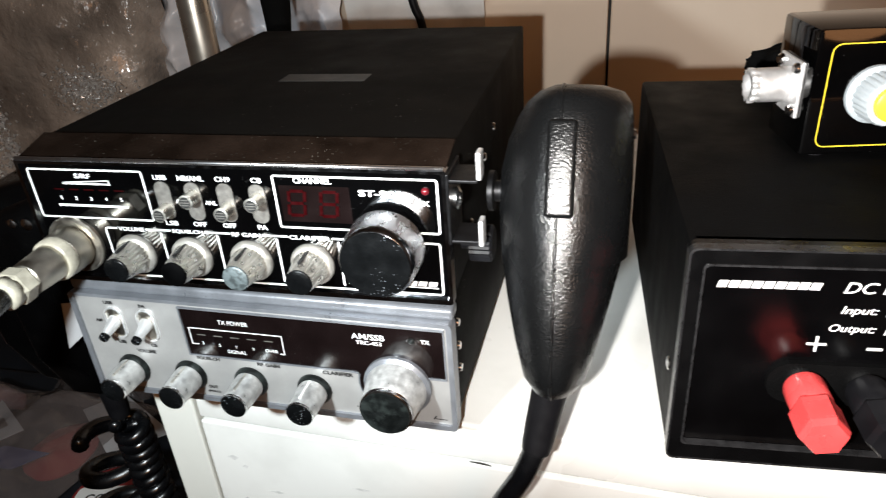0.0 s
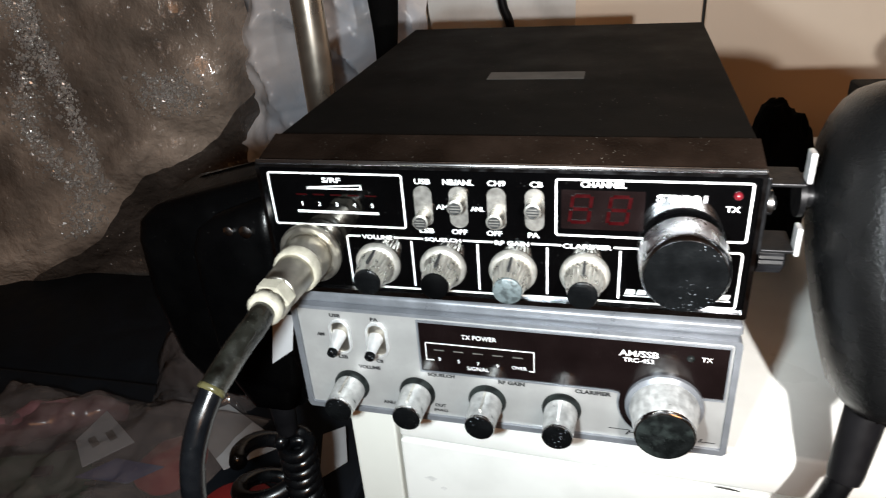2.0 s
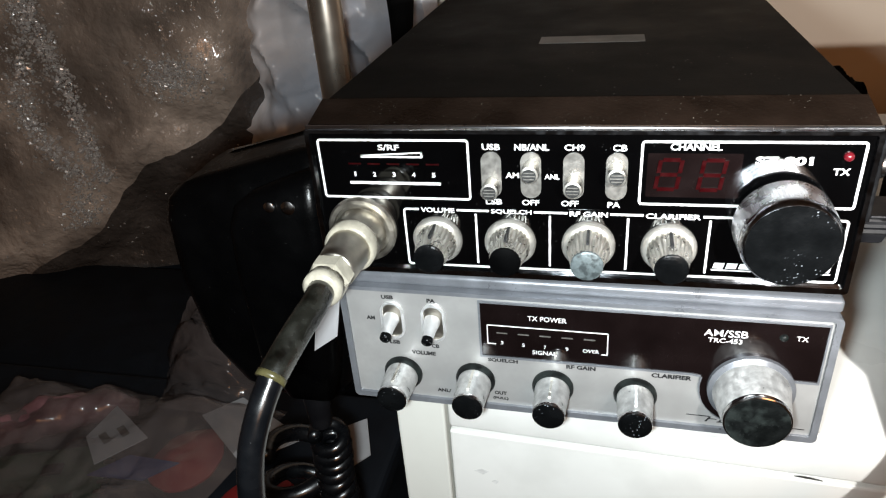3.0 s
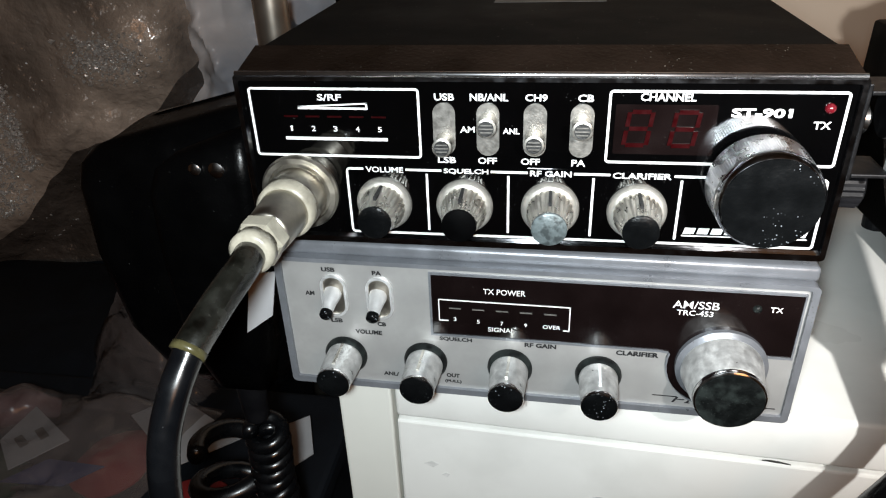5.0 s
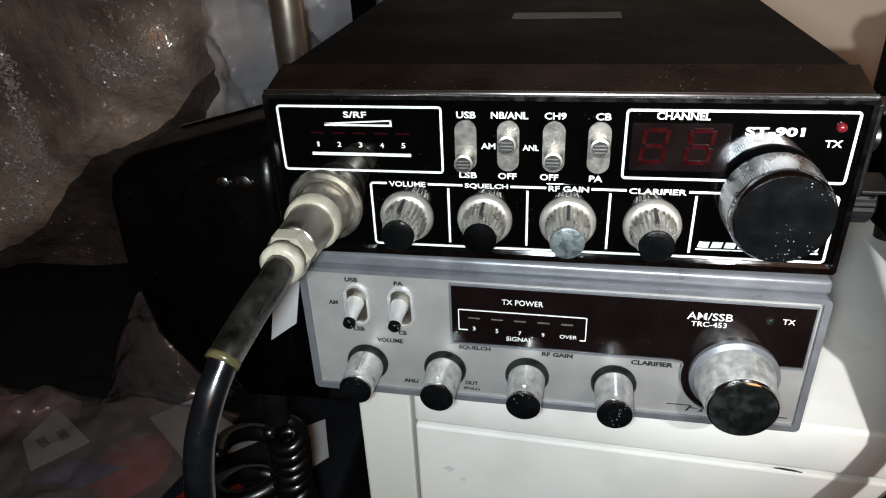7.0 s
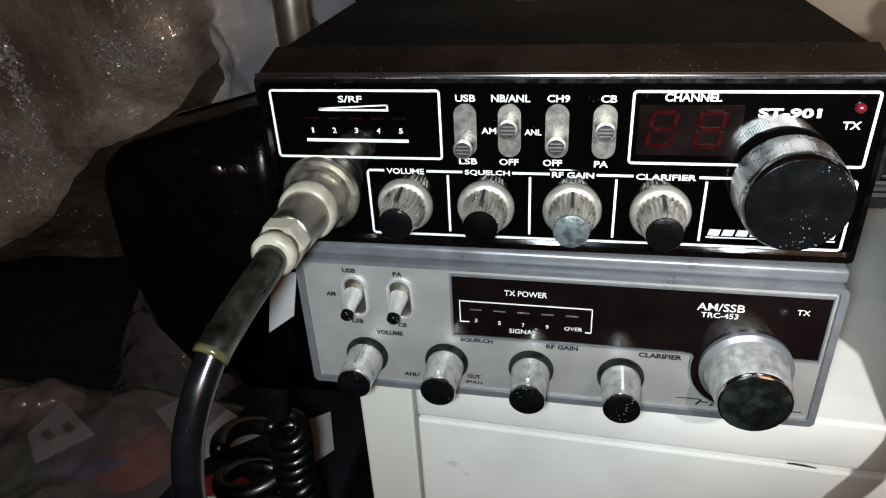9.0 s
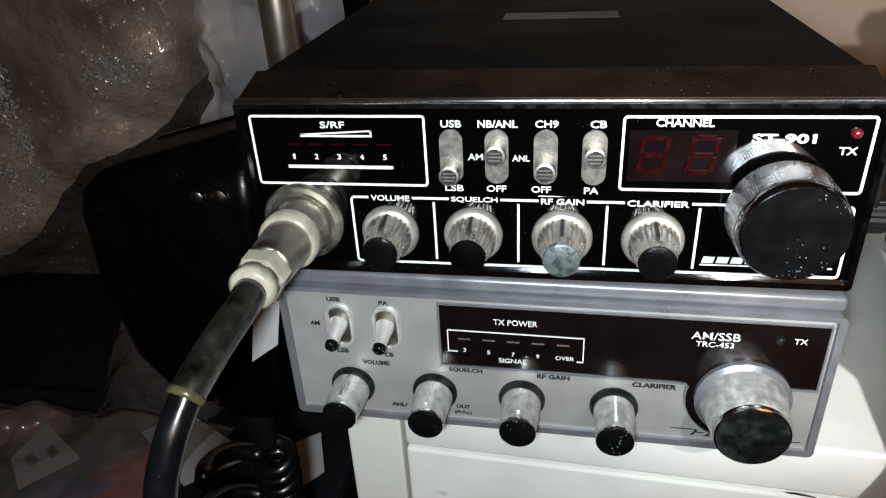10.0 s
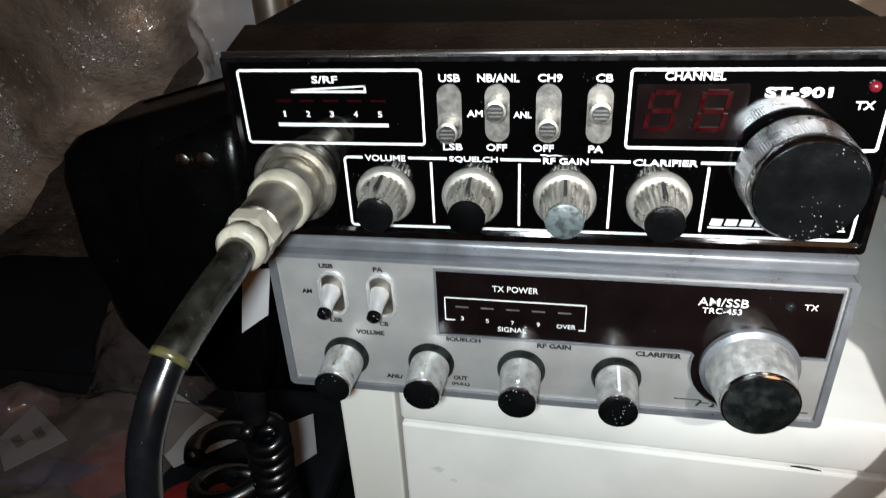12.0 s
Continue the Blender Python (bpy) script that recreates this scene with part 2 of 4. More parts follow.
def rounded(x0, x1, z0, z1, r, seg=5):
    """The outline of a rounded rectangle in the xz plane, counter-clockwise from the front."""
    out = []
    for cx, cz, a0 in ((x1 - r, z0 + r, -90), (x1 - r, z1 - r, 0), (x0 + r, z1 - r, 90), (x0 + r, z0 + r, 180)):
        for k in range(seg + 1):
            a = radians(a0 + 90 * k / seg)
            out.append((cx + r * math.cos(a), cz + r * math.sin(a)))
    return out


def plate(outline, y_front, y_back, bm=None):
    """A flat plate with that outline in the xz plane."""
    bm = bm or bmesh.new()
    a = [bm.verts.new((x, y_front, z)) for x, z in outline]
    b = [bm.verts.new((x, y_back, z)) for x, z in outline]
    n = len(a)
    bm.faces.new(a)
    bm.faces.new(list(reversed(b)))
    for k in range(n):
        bm.faces.new((a[(k + 1) % n], a[k], b[k], b[(k + 1) % n]))
    return bm


def ring_plate(outer, inner, y_front, y_back, bm=None):
    """A flat frame between two outlines with as many points."""
    bm = bm or bmesh.new()
    v = [[bm.verts.new((x, y, z)) for x, z in line] for line in (outer, inner) for y in (y_front, y_back)]
    n = len(outer)
    for k in range(n):
        j = (k + 1) % n
        bm.faces.new((v[0][k], v[0][j], v[2][j], v[2][k]))
        bm.faces.new((v[1][j], v[1][k], v[3][k], v[3][j]))
        bm.faces.new((v[0][j], v[0][k], v[1][k], v[1][j]))
        bm.faces.new((v[2][k], v[2][j], v[3][j], v[3][k]))
    return bm


def frame_line(x0, x1, z0, z1, r, w, y=0.0, proud=0.00025):
    return ring_plate(rounded(x0, x1, z0, z1, r), rounded(x0 + w, x1 - w, z0 + w, z1 - w, max(r - w, 0.0002)), y - proud, y + 0.0001)


def lettering(words, x, z, height, width, material, parent, y=0.0, bold=0.0, slant=0.0, turn=None):
    """A word on a front face, centred at (x, z), with that cap height and width."""
    curve = bpy.data.curves.new("lettering", "FONT")
    curve.body, curve.align_x, curve.size, curve.shear, curve.resolution_u = words, "CENTER", 1.0, slant, 3
    curve.offset = bold
    ob = new("lettering", curve)
    me = bpy.data.meshes.new_from_object(ob.evaluated_get(bpy.context.evaluated_depsgraph_get()))
    bpy.data.objects.remove(ob)
    bm = bmesh.new()
    bm.from_mesh(me)
    bpy.data.meshes.remove(me)
    xs, ys = [v.co.x for v in bm.verts], [v.co.y for v in bm.verts]
    sx, sz = width / (max(xs) - min(xs)), height / (max(ys) - min(ys))
    cx, cz = (max(xs) + min(xs)) / 2, (max(ys) + min(ys)) / 2
    for v in bm.verts:
        v.co = ((v.co.x - cx) * sx + x, y - 0.00028, (v.co.y - cz) * sz + z)
    bmesh.ops.recalc_face_normals(bm, faces=bm.faces)
    return part("lettering", bm, material, parent, "", 0, turn)


def bar(x0, x1, z0, z1, material, parent, y=0.0, name="printed_bar", slant=0.0, proud=0.00025):
    s = slant * (z1 - z0)
    return part(name, plate([(x0, z0), (x1, z0), (x1 + s, z1), (x0 + s, z1)], y - proud, y + 0.0001), material, parent)

# ---- structure ----
ROOM = pose(0, 0, 0, 0, 0, -3)
FLOOR_Z = -0.72


def structure(name, bm, material, label, at=ROOM, smooth=0):
    return tagged(part(name, bm, material, None, label, smooth, at), label, name.split("_")[0], "", "structure")


structure("floor", box(-1.8, 1.8, -2.2, 0.9, FLOOR_Z - 0.05, FLOOR_Z), CARPET, "dark worn carpet under the white cabinet")
structure("ceiling", box(-1.8, 1.8, -2.2, 0.9, 1.7, 1.75), WALL, "plain painted ceiling of a small dim room")
structure("wall_west", box(-1.85, -1.8, -2.2, 0.9, FLOOR_Z, 1.7), WALL, "plain painted side wall of the room")
structure("wall_east", box(1.8, 1.85, -2.2, 0.9, FLOOR_Z, 1.7), WALL, "plain painted side wall of the room")
structure("wall_south", box(-1.8, 1.8, -2.25, -2.2, FLOOR_Z, 1.7), WALL, "plain painted wall behind the viewer")
structure("wall_north", box(-1.8, 1.8, 0.86, 0.9, FLOOR_Z, 1.7), WALL, "painted wall behind the beige cupboard")

# beige cupboard doors behind the cabinet, with a dark joint between them
cupboard = thing("cupboard", ROOM, "tall plain beige laminate cupboard behind the radios", "cupboard")
for x0, x1 in ((-0.52, 0.112), (0.116, 0.75)):
    part("cupboard_door", box(x0, x1, 0.80, 0.818, FLOOR_Z + 0.02, 1.2, 0.002), BEIGE, cupboard, "plain beige laminate door")
part("carcass", box(-0.52, 0.75, 0.82, 0.858, FLOOR_Z, 1.22), DARK_GAP, cupboard)

# white cabinet that carries everything
cabinet = thing("white_cabinet", pose(-0.059, 0.016, 0, 0, 0, -3), "white painted cabinet with scuffed front and cream side panel", "cabinet")
part("side_panel", box(-0.027, -0.0012, 0.0, 0.44, FLOOR_Z, -0.0015, 0.0012), CREAM_PAINT, cabinet, "cream-edged side panel")
part("side_panel", box(0.62, 0.645, 0.0, 0.44, FLOOR_Z, -0.0015, 0.0012), CREAM_PAINT, cabinet)
part("top_board", box(0.0, 0.6195, 0.001, 0.44, -0.0248, 0.0, 0.0022, 3), WHITE_PAINT, cabinet, "white top board with a rounded edge", 40)
part("drawer_front", box(0.0005, 0.619, 0.0005, 0.018, -0.24, -0.0262, 0.0012), WHITE_PAINT, cabinet, "scuffed white drawer front")
part("drawer_front", box(0.0005, 0.619, 0.0005, 0.018, -0.46, -0.2415, 0.0012), WHITE_PAINT, cabinet)
part("drawer_front", box(0.0005, 0.619, 0.0005, 0.018, FLOOR_Z + 0.05, -0.4615, 0.0012), WHITE_PAINT, cabinet)
part("carcass", box(0.0, 0.6195, 0.019, 0.438, FLOOR_Z, -0.0262), DARK_GAP, cabinet)
SCRATCH = DARK_GAP
for x, z, w, h in ((0.012, -0.052, 0.008, 0.002), (0.021, -0.058, 0.004, 0.0016), (0.035, -0.075, 0.011, 0.0012), (0.016, -0.086, 0.005, 0.002), (0.09, -0.060, 0.012, 0.001)):
    part("scuff", plate([(x, z), (x + w * 0.6, z - h), (x + w, z + h * 0.4), (x + w * 0.5, z + h)], 0.00042, 0.0008), SCUFF, cabinet)
part("scratch", plate([(0.160, -0.0250), (0.166, -0.0254), (0.1715, -0.0257), (0.167, -0.0248), (0.163, -0.0246)], 0.0006, 0.0012), SCRATCH, cabinet, "dark chipped scratch on the edge")


# ---- upper radio: black with chrome trim ----
def knob_small(radio, x, z, y, skirt, body, tip, length, cap, pointer, fluted=True, chrome=WORN_CHROME, skirt_mat=KNOB_SKIRT):
    k = part("knob", lathe([(skirt, 0), (skirt, 0.001), (skirt * 0.93, 0.0022), (body * 1.05, 0.0028)], 40, facing(x, z, y)), skirt_mat, radio, "", 40)
    part("knob_body", lathe([(body, 0.0026), (body, 0.0045), (tip * 1.05, length * 0.82), (tip, length * 0.95)], 144 if fluted else 40,
                            facing(x, z, y), 24 if fluted else 0, 0.00045, (0, 3)), chrome, k, "", 30 if not fluted else 60)
    part("knob_cap", lathe([(tip * 0.99, length * 0.94), (tip * 0.99, length), (tip * 0.9, length + 0.0004)], 40, facing(x, z, y)), cap, k, "", 40)
    part("pointer", box(x - 0.0005, x + 0.0005, y - length * 0.8, y - 0.003, z + body * 0.86, z + body * 1.02), pointer, k)
    return k


def build_upper():
    r = thing("cb_radio", pose(0, 0, 0), "black two-way radio with chrome knobs, stacked on a silver radio", "radio")
    # case, open bevel on its front edge
    bm = bmesh.new()
    sec = [(0.002, 0.0785), (0.002, 0.1385), (0.020, 0.1435), (0.256, 0.1435), (0.256, 0.0785)]
    for x in (-0.1, 0.1):
        for y, z in sec:
            bm.verts.new((x, y, z))
    bm.verts.ensure_lookup_table()
    n = len(sec)
    bm.faces.new([bm.verts[i] for i in range(n)])
    bm.faces.new([bm.verts[n + i] for i in reversed(range(n))])
    for i in range(n):
        j = (i + 1) % n
        bm.faces.new([bm.verts[k] for k in (j, i, n + i, n + j)])
    bmesh.ops.bevel(bm, geom=list(bm.edges), offset=0.0012, segments=2, profile=0.5, affect="EDGES")
    part("case", bm, BLACK_CASE, r, "dusty black steel case", 35)
    bm = bmesh.new()
    strip = [(-0.1002, 0.0022, 0.1393), (0.1002, 0.0022, 0.1393), (0.1002, 0.0208, 0.1441), (-0.1002, 0.0208, 0.1441)]
    bm.faces.new([bm.verts.new(p) for p in strip])
    bm.normal_update()
    bmesh.ops.solidify(bm, geom=list(bm.faces), thickness=-0.0006)
    part("bevel_strip", bm, BROWN_EDGE, r, "dusty brown bevel along the front edge")
    part("vent_groove", box(-0.045, 0.062, 0.0115, 0.0119, 0.1412, 0.1420), SLOT_GREY, r, "dusty thin line pressed into the bevel")
    part("rating_label", box(-0.0215, 0.0295, 0.1135, 0.1285, 0.1434, 0.14358), STICKER, r, "faded silver sticker")
    # front: chrome bezel round a glossy black panel
    part("bezel", ring_plate(rounded(-0.1005, 0.1005, 0.0772, 0.1398, 0.0015), rounded(-0.0988, 0.0988, 0.0795, 0.1378, 0.001), -0.0016, 0.004), DARK_CHROME, r, "thin chrome bezel")
    part("front_panel", plate(rounded(-0.0988, 0.0988, 0.0795, 0.1378, 0.001), 0.0, 0.003), GLOSS_BLACK, r, "glossy black front panel")
    w = 0.0008
    part("outline", frame_line(-0.0965, -0.0365, 0.1105, 0.1352, 0.0014, w), WHITE_INK, r)
    part("outline", frame_line(0.0252, 0.0968, 0.1105, 0.1352, 0.0014, w), WHITE_INK, r)
    part("outline", frame_line(-0.0645, 0.0964, 0.0808, 0.1066, 0.0016, w), WHITE_INK, r)
    for x in (-0.0352, -0.0066, 0.0222, 0.0510):
        bar(x - 0.0004, x + 0.0004, 0.0828, 0.1048, WHITE_INK, r, name="divider")
    # words that break the line sit on a black patch
    for s, x, wd in (("VOLUME", -0.0503, 0.0136), ("SQUELCH", -0.0213, 0.0156), ("RF GAIN", 0.0078, 0.0140), ("CLARIFIER", 0.0380, 0.0192)):
        bar(x - wd / 2 - 0.0008, x + wd / 2 + 0.0008, 0.1045, 0.1078, GLOSS_BLACK, r, name="label_ground", proud=0.00027)
        lettering(s, x, 0.1061, 0.0021, wd, WHITE_INK, r, -0.0001, 0.022)
    for s, x, z, h, wd in (("USB", -0.0281, 0.1327, 0.0026, 0.0070), ("NB/ANL", -0.0132, 0.1327, 0.0027, 0.0132), ("CH9", 0.0022, 0.1327, 0.0026, 0.0075),
                           ("CB", 0.0180, 0.1327, 0.0026, 0.0052), ("AM", -0.0205, 0.1213, 0.0024, 0.0052), ("ANL", -0.0058, 0.1210, 0.0022, 0.0058),
                           ("LSB", -0.0278, 0.1093, 0.0025, 0.0066), ("OFF", -0.0138, 0.1093, 0.0025, 0.0068), ("OFF", 0.0008, 0.1093, 0.0025, 0.0066),
                           ("PA", 0.0168, 0.1092, 0.0025, 0.0048), ("S/RF", -0.0676, 0.1322, 0.0025, 0.0088), ("CHANNEL", 0.0434, 0.1333, 0.0028, 0.0176)):
        lettering(s, x, z - (0.0003 if z > 0.13 else -0.0010 if z < 0.112 else 0), h * 0.92, wd * 0.96, WHITE_INK, r, 0, 0.022)
    lettering("ST-901", 0.0720, 0.1282, 0.0030, 0.0180, WHITE_INK, r, 0, 0.035)
    part("flag", plate([(0.0797, 0.1289), (0.0801, 0.1289), (0.0801, 0.1297), (0.0797, 0.1293)], -0.00028, 0.0001), WHITE_INK, r)
    lettering("TX", 0.0903, 0.1245, 0.0024, 0.0052, WHITE_INK, r, 0, 0.02)
    for k in range(5):
        lettering(str(k + 1), -0.0823 + 0.00790 * k, 0.1208, 0.0019, 0.0014 if k else 0.0008, WHITE_INK, r, 0, 0.018)
        if not k:
            part("flag", plate([(-0.0831, 0.1212), (-0.0826, 0.1214), (-0.0822, 0.1217), (-0.0826, 0.1217)], -0.00028, 0.0001), WHITE_INK, r)
        bar(-0.0846 + 0.0078 * k, -0.0796 + 0.0078 * k, 0.1248, 0.1254, RED_SEGMENT, r, name="meter_segment")
    bar(-0.0850, -0.0482, 0.1166, 0.1177, WHITE_INK, r, name="meter_scale")
    part("wedge_outline", plate([(-0.0792, 0.1277), (-0.0545, 0.1277), (-0.0545, 0.1301), (-0.0552, 0.1300), (-0.0552, 0.1284), (-0.0742, 0.1284), (-0.0792, 0.1287)], -0.00025, 0.0001), WHITE_INK, r)
    part("wedge_outline", plate([(-0.0792, 0.1282), (-0.0545, 0.1296), (-0.0545, 0.1301), (-0.0792, 0.1287)], -0.00025, 0.0001), WHITE_INK, r)
    # brand mark as plain slanted bars
    for k in range(9):
        x = 0.0536 + 0.0045 * k
        bar(x, x + 0.0036, 0.0852, 0.0874, WHITE_INK, r, slant=0.25, name="brand_mark")
    bar(0.0532, 0.0938, 0.0842, 0.0846, WHITE_INK, r, name="brand_mark")
    # two dark red digits behind a window
    part("display_window", plate(rounded(0.0276, 0.0590, 0.1138, 0.1305, 0.0005), -0.00006, 0.0001), WINDOW_BLACK, r)
    for x in (0.0300, 0.0445):
        s, h, wd, t = 0.12, 0.0126, 0.0086, 0.0014
        z0 = 0.1163
        for a, b, c, d in ((t, wd - t, 0, t), (t, wd - t, h / 2 - t / 2, h / 2 + t / 2), (t, wd - t, h - t, h), (0, t, t * .6, h / 2 - t * .5),
                           (wd - t, wd, t * .6, h / 2 - t * .5), (0, t, h / 2 + t * .5, h - t * .6), (wd - t, wd, h / 2 + t * .5, h - t * .6)):
            part("digit_segment", plate([(x + a + s * c, z0 + c), (x + b + s * c, z0 + c), (x + b + s * d, z0 + d), (x + a + s * d, z0 + d)], -0.0005, -0.0001), RED_SEGMENT, r)
    # red lamp
    part("tx_lamp", lathe([(0.0016, 0), (0.0016, 0.0008), (0.0011, 0.0016), (0.0003, 0.0019)], 20, facing(0.0915, 0.1300)), DARK_RED, r, "small red indicator lamp", 50)
    # slide switches
    for x, z in ((-0.0284, 0.1170), (-0.0136, 0.1240), (0.0020, 0.1185), (0.0172, 0.1236)):
        sl = part("slide_switch", ring_plate(rounded(x - 0.0038, x + 0.0038, 0.1122, 0.1305, 0.0037, 8), rounded(x - 0.0034, x + 0.0034, 0.1126, 0.1301, 0.0033, 8), -0.0004, 0.0001), SLOT_GREY, r)
        part("slot_plate", plate(rounded(x - 0.0035, x + 0.0035, 0.1125, 0.1302, 0.0034, 8), -0.00015, 0.0001), SLOT_GREY, sl)
        part("lever", lathe([(0.0033, 0.0002), (0.0030, 0.0050), (0.0032, 0.0062), (0.0033, 0.0070), (0.0027, 0.0072)], 24, facing(x, z)), WORN_CHROME, sl, "", 40)
        tip = part("lever_tip", lathe([(0.0026, 0.0066), (0.0026, 0.00735)], 24, facing(x, z), 0), LEVER_FACE, sl, "dark ribbed lever tip")
        for dz, w in ((-0.0012, 0.0019), (0.0, 0.0024), (0.0012, 0.0019)):
            part("rib", box(x - w, x + w, -0.0075, -0.0072, z + dz - 0.0002, z + dz + 0.0002), SLOT_GREY, tip)
    # knobs
    for x, cap, ptr in ((-0.0512, CAP_BLACK, BLACK_INK), (-0.0220, CAP_JET, BLACK_INK), (0.0080, CAP_BLUE, BLACK_INK), (0.0374, CAP_BLACK, BLACK_INK)):
        knob_small(r, x, 0.0930, 0, 0.0101, 0.0081, 0.0060, 0.0165, cap, ptr)
    c = facing(0.0740, 0.1062)
    k = part("channel_knob", lathe([(0.0160, 0.0034), (0.0166, 0.0040), (0.0161, 0.0164), (0.0156, 0.0170)], 360, c, 120, 0.00010, (1, 2)), KNOB_METAL, r, "large finely knurled satin metal channel knob", 25)
    part("knob_gap", lathe([(0.0146, 0.0002), (0.0146, 0.0036)], 48, c), RUBBER, k)
    part("knob_rim", lathe([(0.0155, 0.0166), (0.0160, 0.0173), (0.0158, 0.0184), (0.0151, 0.0198), (0.0144, 0.0203)], 72, c), DARK_CHROME, k, "dark polished rim", 40)
    part("knob_cap", lathe([(0.0148, 0.0196), (0.0146, 0.0206), (0.0100, 0.0210)], 64, c), CAP_BLACK, k, "scratched black cap", 50)
    part("bright_edge", tube([(-0.0995, -0.0011, 0.1400), (0.0, -0.0011, 0.1401), (0.0995, -0.0011, 0.1400)], 0.0010, 24), BRIGHT_TRIM, r, "thin bright chrome edge", 60)
    # microphone socket
    part("mic_socket", lathe([(0.0142, 0), (0.0144, 0.0016), (0.0136, 0.0028), (0.0118, 0.0030), (0.0114, 0.0014), (0.0100, 0.0014)], 48, facing(-0.0822, 0.0968)), NICKEL, r, "round nickel microphone socket", 40)
    for y, z in ((0.115, 0.118), (0.085, 0.112), (0.045, 0.094)):
        part("case_screw", lathe([(0.0022, 0), (0.0018, 0.001)], 16, pose(0.1002, y, z, 0, 90, 0)), CHROME, r, "", 40)
    for x in (-0.085, 0.085):
        for y in (0.03, 0.23):
            part("foot", lathe([(0.006, 0.0), (0.006, 0.0025)], 20, pose(x, y, 0.0763)), RUBBER, r)
    return r


build_upper()


# ---- lower radio: silver ----
def build_lower():
    r = thing("cb_radio", pose(0.003, -0.0045, 0, 0, 0, -1.2), "silver two-way radio with black display window on the white cabinet", "radio")
    part("case", box(-0.0960, 0.0945, 0.006, 0.225, 0.0085, 0.0752, 0.001), BLACK_CASE, r, "black steel case", 30)
    part("top_rim", box(-0.0995, 0.0970, 0.0028, 0.012, 0.0700, 0.0757, 0.0016, 3), SILVER_RIM, r, "scuffed silver upper rim", 50)
    part("bezel", ring_plate(rounded(-0.0997, 0.0970, 0.0098, 0.0704, 0.0022), rounded(-0.0970, 0.0945, 0.0126, 0.0686, 0.0012), -0.0008, 0.007), SILVER_RIM, r, "scuffed silver bezel")
    part("front_panel", plate(rounded(-0.0970, 0.0945, 0.0126, 0.0686, 0.0012), 0.0006, 0.006), SILVER_FACE, r, "satin silver front panel")
    # black window that runs round the large knob
    cx, cz = 0.0696, 0.0340
    out = [(-0.0380, 0.0660), (-0.0380, 0.0392), (0.0470, 0.0392)]
    for k in range(12):
        a = radians(166 + (255 - 166) * k / 11)
        out.append((cx + 0.0195 * math.cos(a), cz + 0.0190 * math.sin(a)))
    out += [(0.0815, 0.0250), (0.0817, 0.0385), (0.0827, 0.0398), (0.0928, 0.0398), (0.0928, 0.0660)]
    big = [(x + (-0.0009 if x < 0 else 0.0006), z + (0.0008 if z > 0.05 else -0.0008)) for x, z in out]
    part("window_rim", ring_plate(list(reversed(big)), list(reversed(out)), -0.0004, 0.0008), SILVER_RIM, r)
    part("display_window", plate(list(reversed(out)), 0.0001, 0.0008), WINDOW_BLACK, r, "black display window")
    for s, x, z, h, wd in (("TX POWER", -0.0104, 0.0600, 0.0022, 0.0158), ("SIGNAL", -0.0114, 0.0430, 0.0019, 0.0102), ("OVER", 0.0075, 0.0459, 0.0016, 0.0066),
                           ("3", -0.0292, 0.0466, 0.0016, 0.0011), ("5", -0.0202, 0.0462, 0.0016, 0.0011), ("7", -0.0112, 0.0460, 0.0016, 0.0011), ("9", -0.0022, 0.0460, 0.0016, 0.0011),
                           ("AM/SSB", 0.0577, 0.0598, 0.0029, 0.0158), ("TRC-453", 0.0577, 0.0564, 0.0020, 0.0124), ("TX", 0.0845, 0.0598, 0.0020, 0.0042)):
        lettering(s, x, z, h * 1.08, wd, WHITE_INK, r, 0.0001, 0.006)
    for a, b, c, d in ((-0.0355, 0.0142, 0.0549, 0.0553), (-0.0355, -0.0351, 0.0455, 0.0553), (-0.0355, -0.0318, 0.0455, 0.0459), (0.0138, 0.0142, 0.0444, 0.0553), (0.0118, 0.0142, 0.0444, 0.0448)):
        bar(a, b, c, d, WHITE_INK, r, 0.0001, "bracket_line")
    for k in range(5):
        x = -0.0292 + 0.0090 * k
        bar(x - 0.0023, x + 0.0023, 0.0512, 0.0516, SLOT_GREY, r, 0.0001, "meter_segment")
    part("tx_lamp", lathe([(0.0016, 0), (0.0014, 0.0008), (0.0006, 0.0014)], 20, facing(0.0782, 0.0597, 0.0002)), CAP_WORN, r, "unlit indicator lamp", 50)
    for s, x, z, h, wd in (("USB", -0.0783, 0.0652, 0.0016, 0.0052), ("PA", -0.0590, 0.0648, 0.0016, 0.0036), ("AM", -0.0870, 0.0540, 0.0016, 0.0037), ("LSB", -0.0772, 0.0418, 0.0016, 0.0046),
                           ("CB", -0.0588, 0.0414, 0.0016, 0.0034), ("VOLUME", -0.0645, 0.0371, 0.0017, 0.0106), ("SQUELCH", -0.0293, 0.0366, 0.0017, 0.0124),
                           ("RF GAIN", 0.0036, 0.0366, 0.0017, 0.0116), ("CLARIFIER", 0.0397, 0.0362, 0.0018, 0.0150), ("ANL/", -0.0566, 0.0170, 0.0016, 0.0062),
                           ("OUT", -0.0308, 0.0187, 0.0016, 0.0052), ("(PULL)", -0.0308, 0.0156, 0.0014, 0.0066)):
        lettering(s, x, z, h * 1.25, wd * 1.04, BLACK_INK, r, 0.0006, 0.045)
    # maker's script as plain strokes
    for x0, x1, z0, z1 in ((0.0470, 0.0560, 0.0172, 0.0175), (0.0545, 0.0553, 0.0146, 0.0172), (0.0560, 0.0590, 0.0160, 0.0163), (0.0592, 0.0612, 0.0146, 0.0149), (0.0598, 0.0606, 0.0149, 0.0168),
                           (0.0850, 0.0858, 0.0150, 0.0170), (0.0862, 0.0875, 0.0152, 0.0155), (0.0878, 0.0920, 0.0152, 0.0155)):
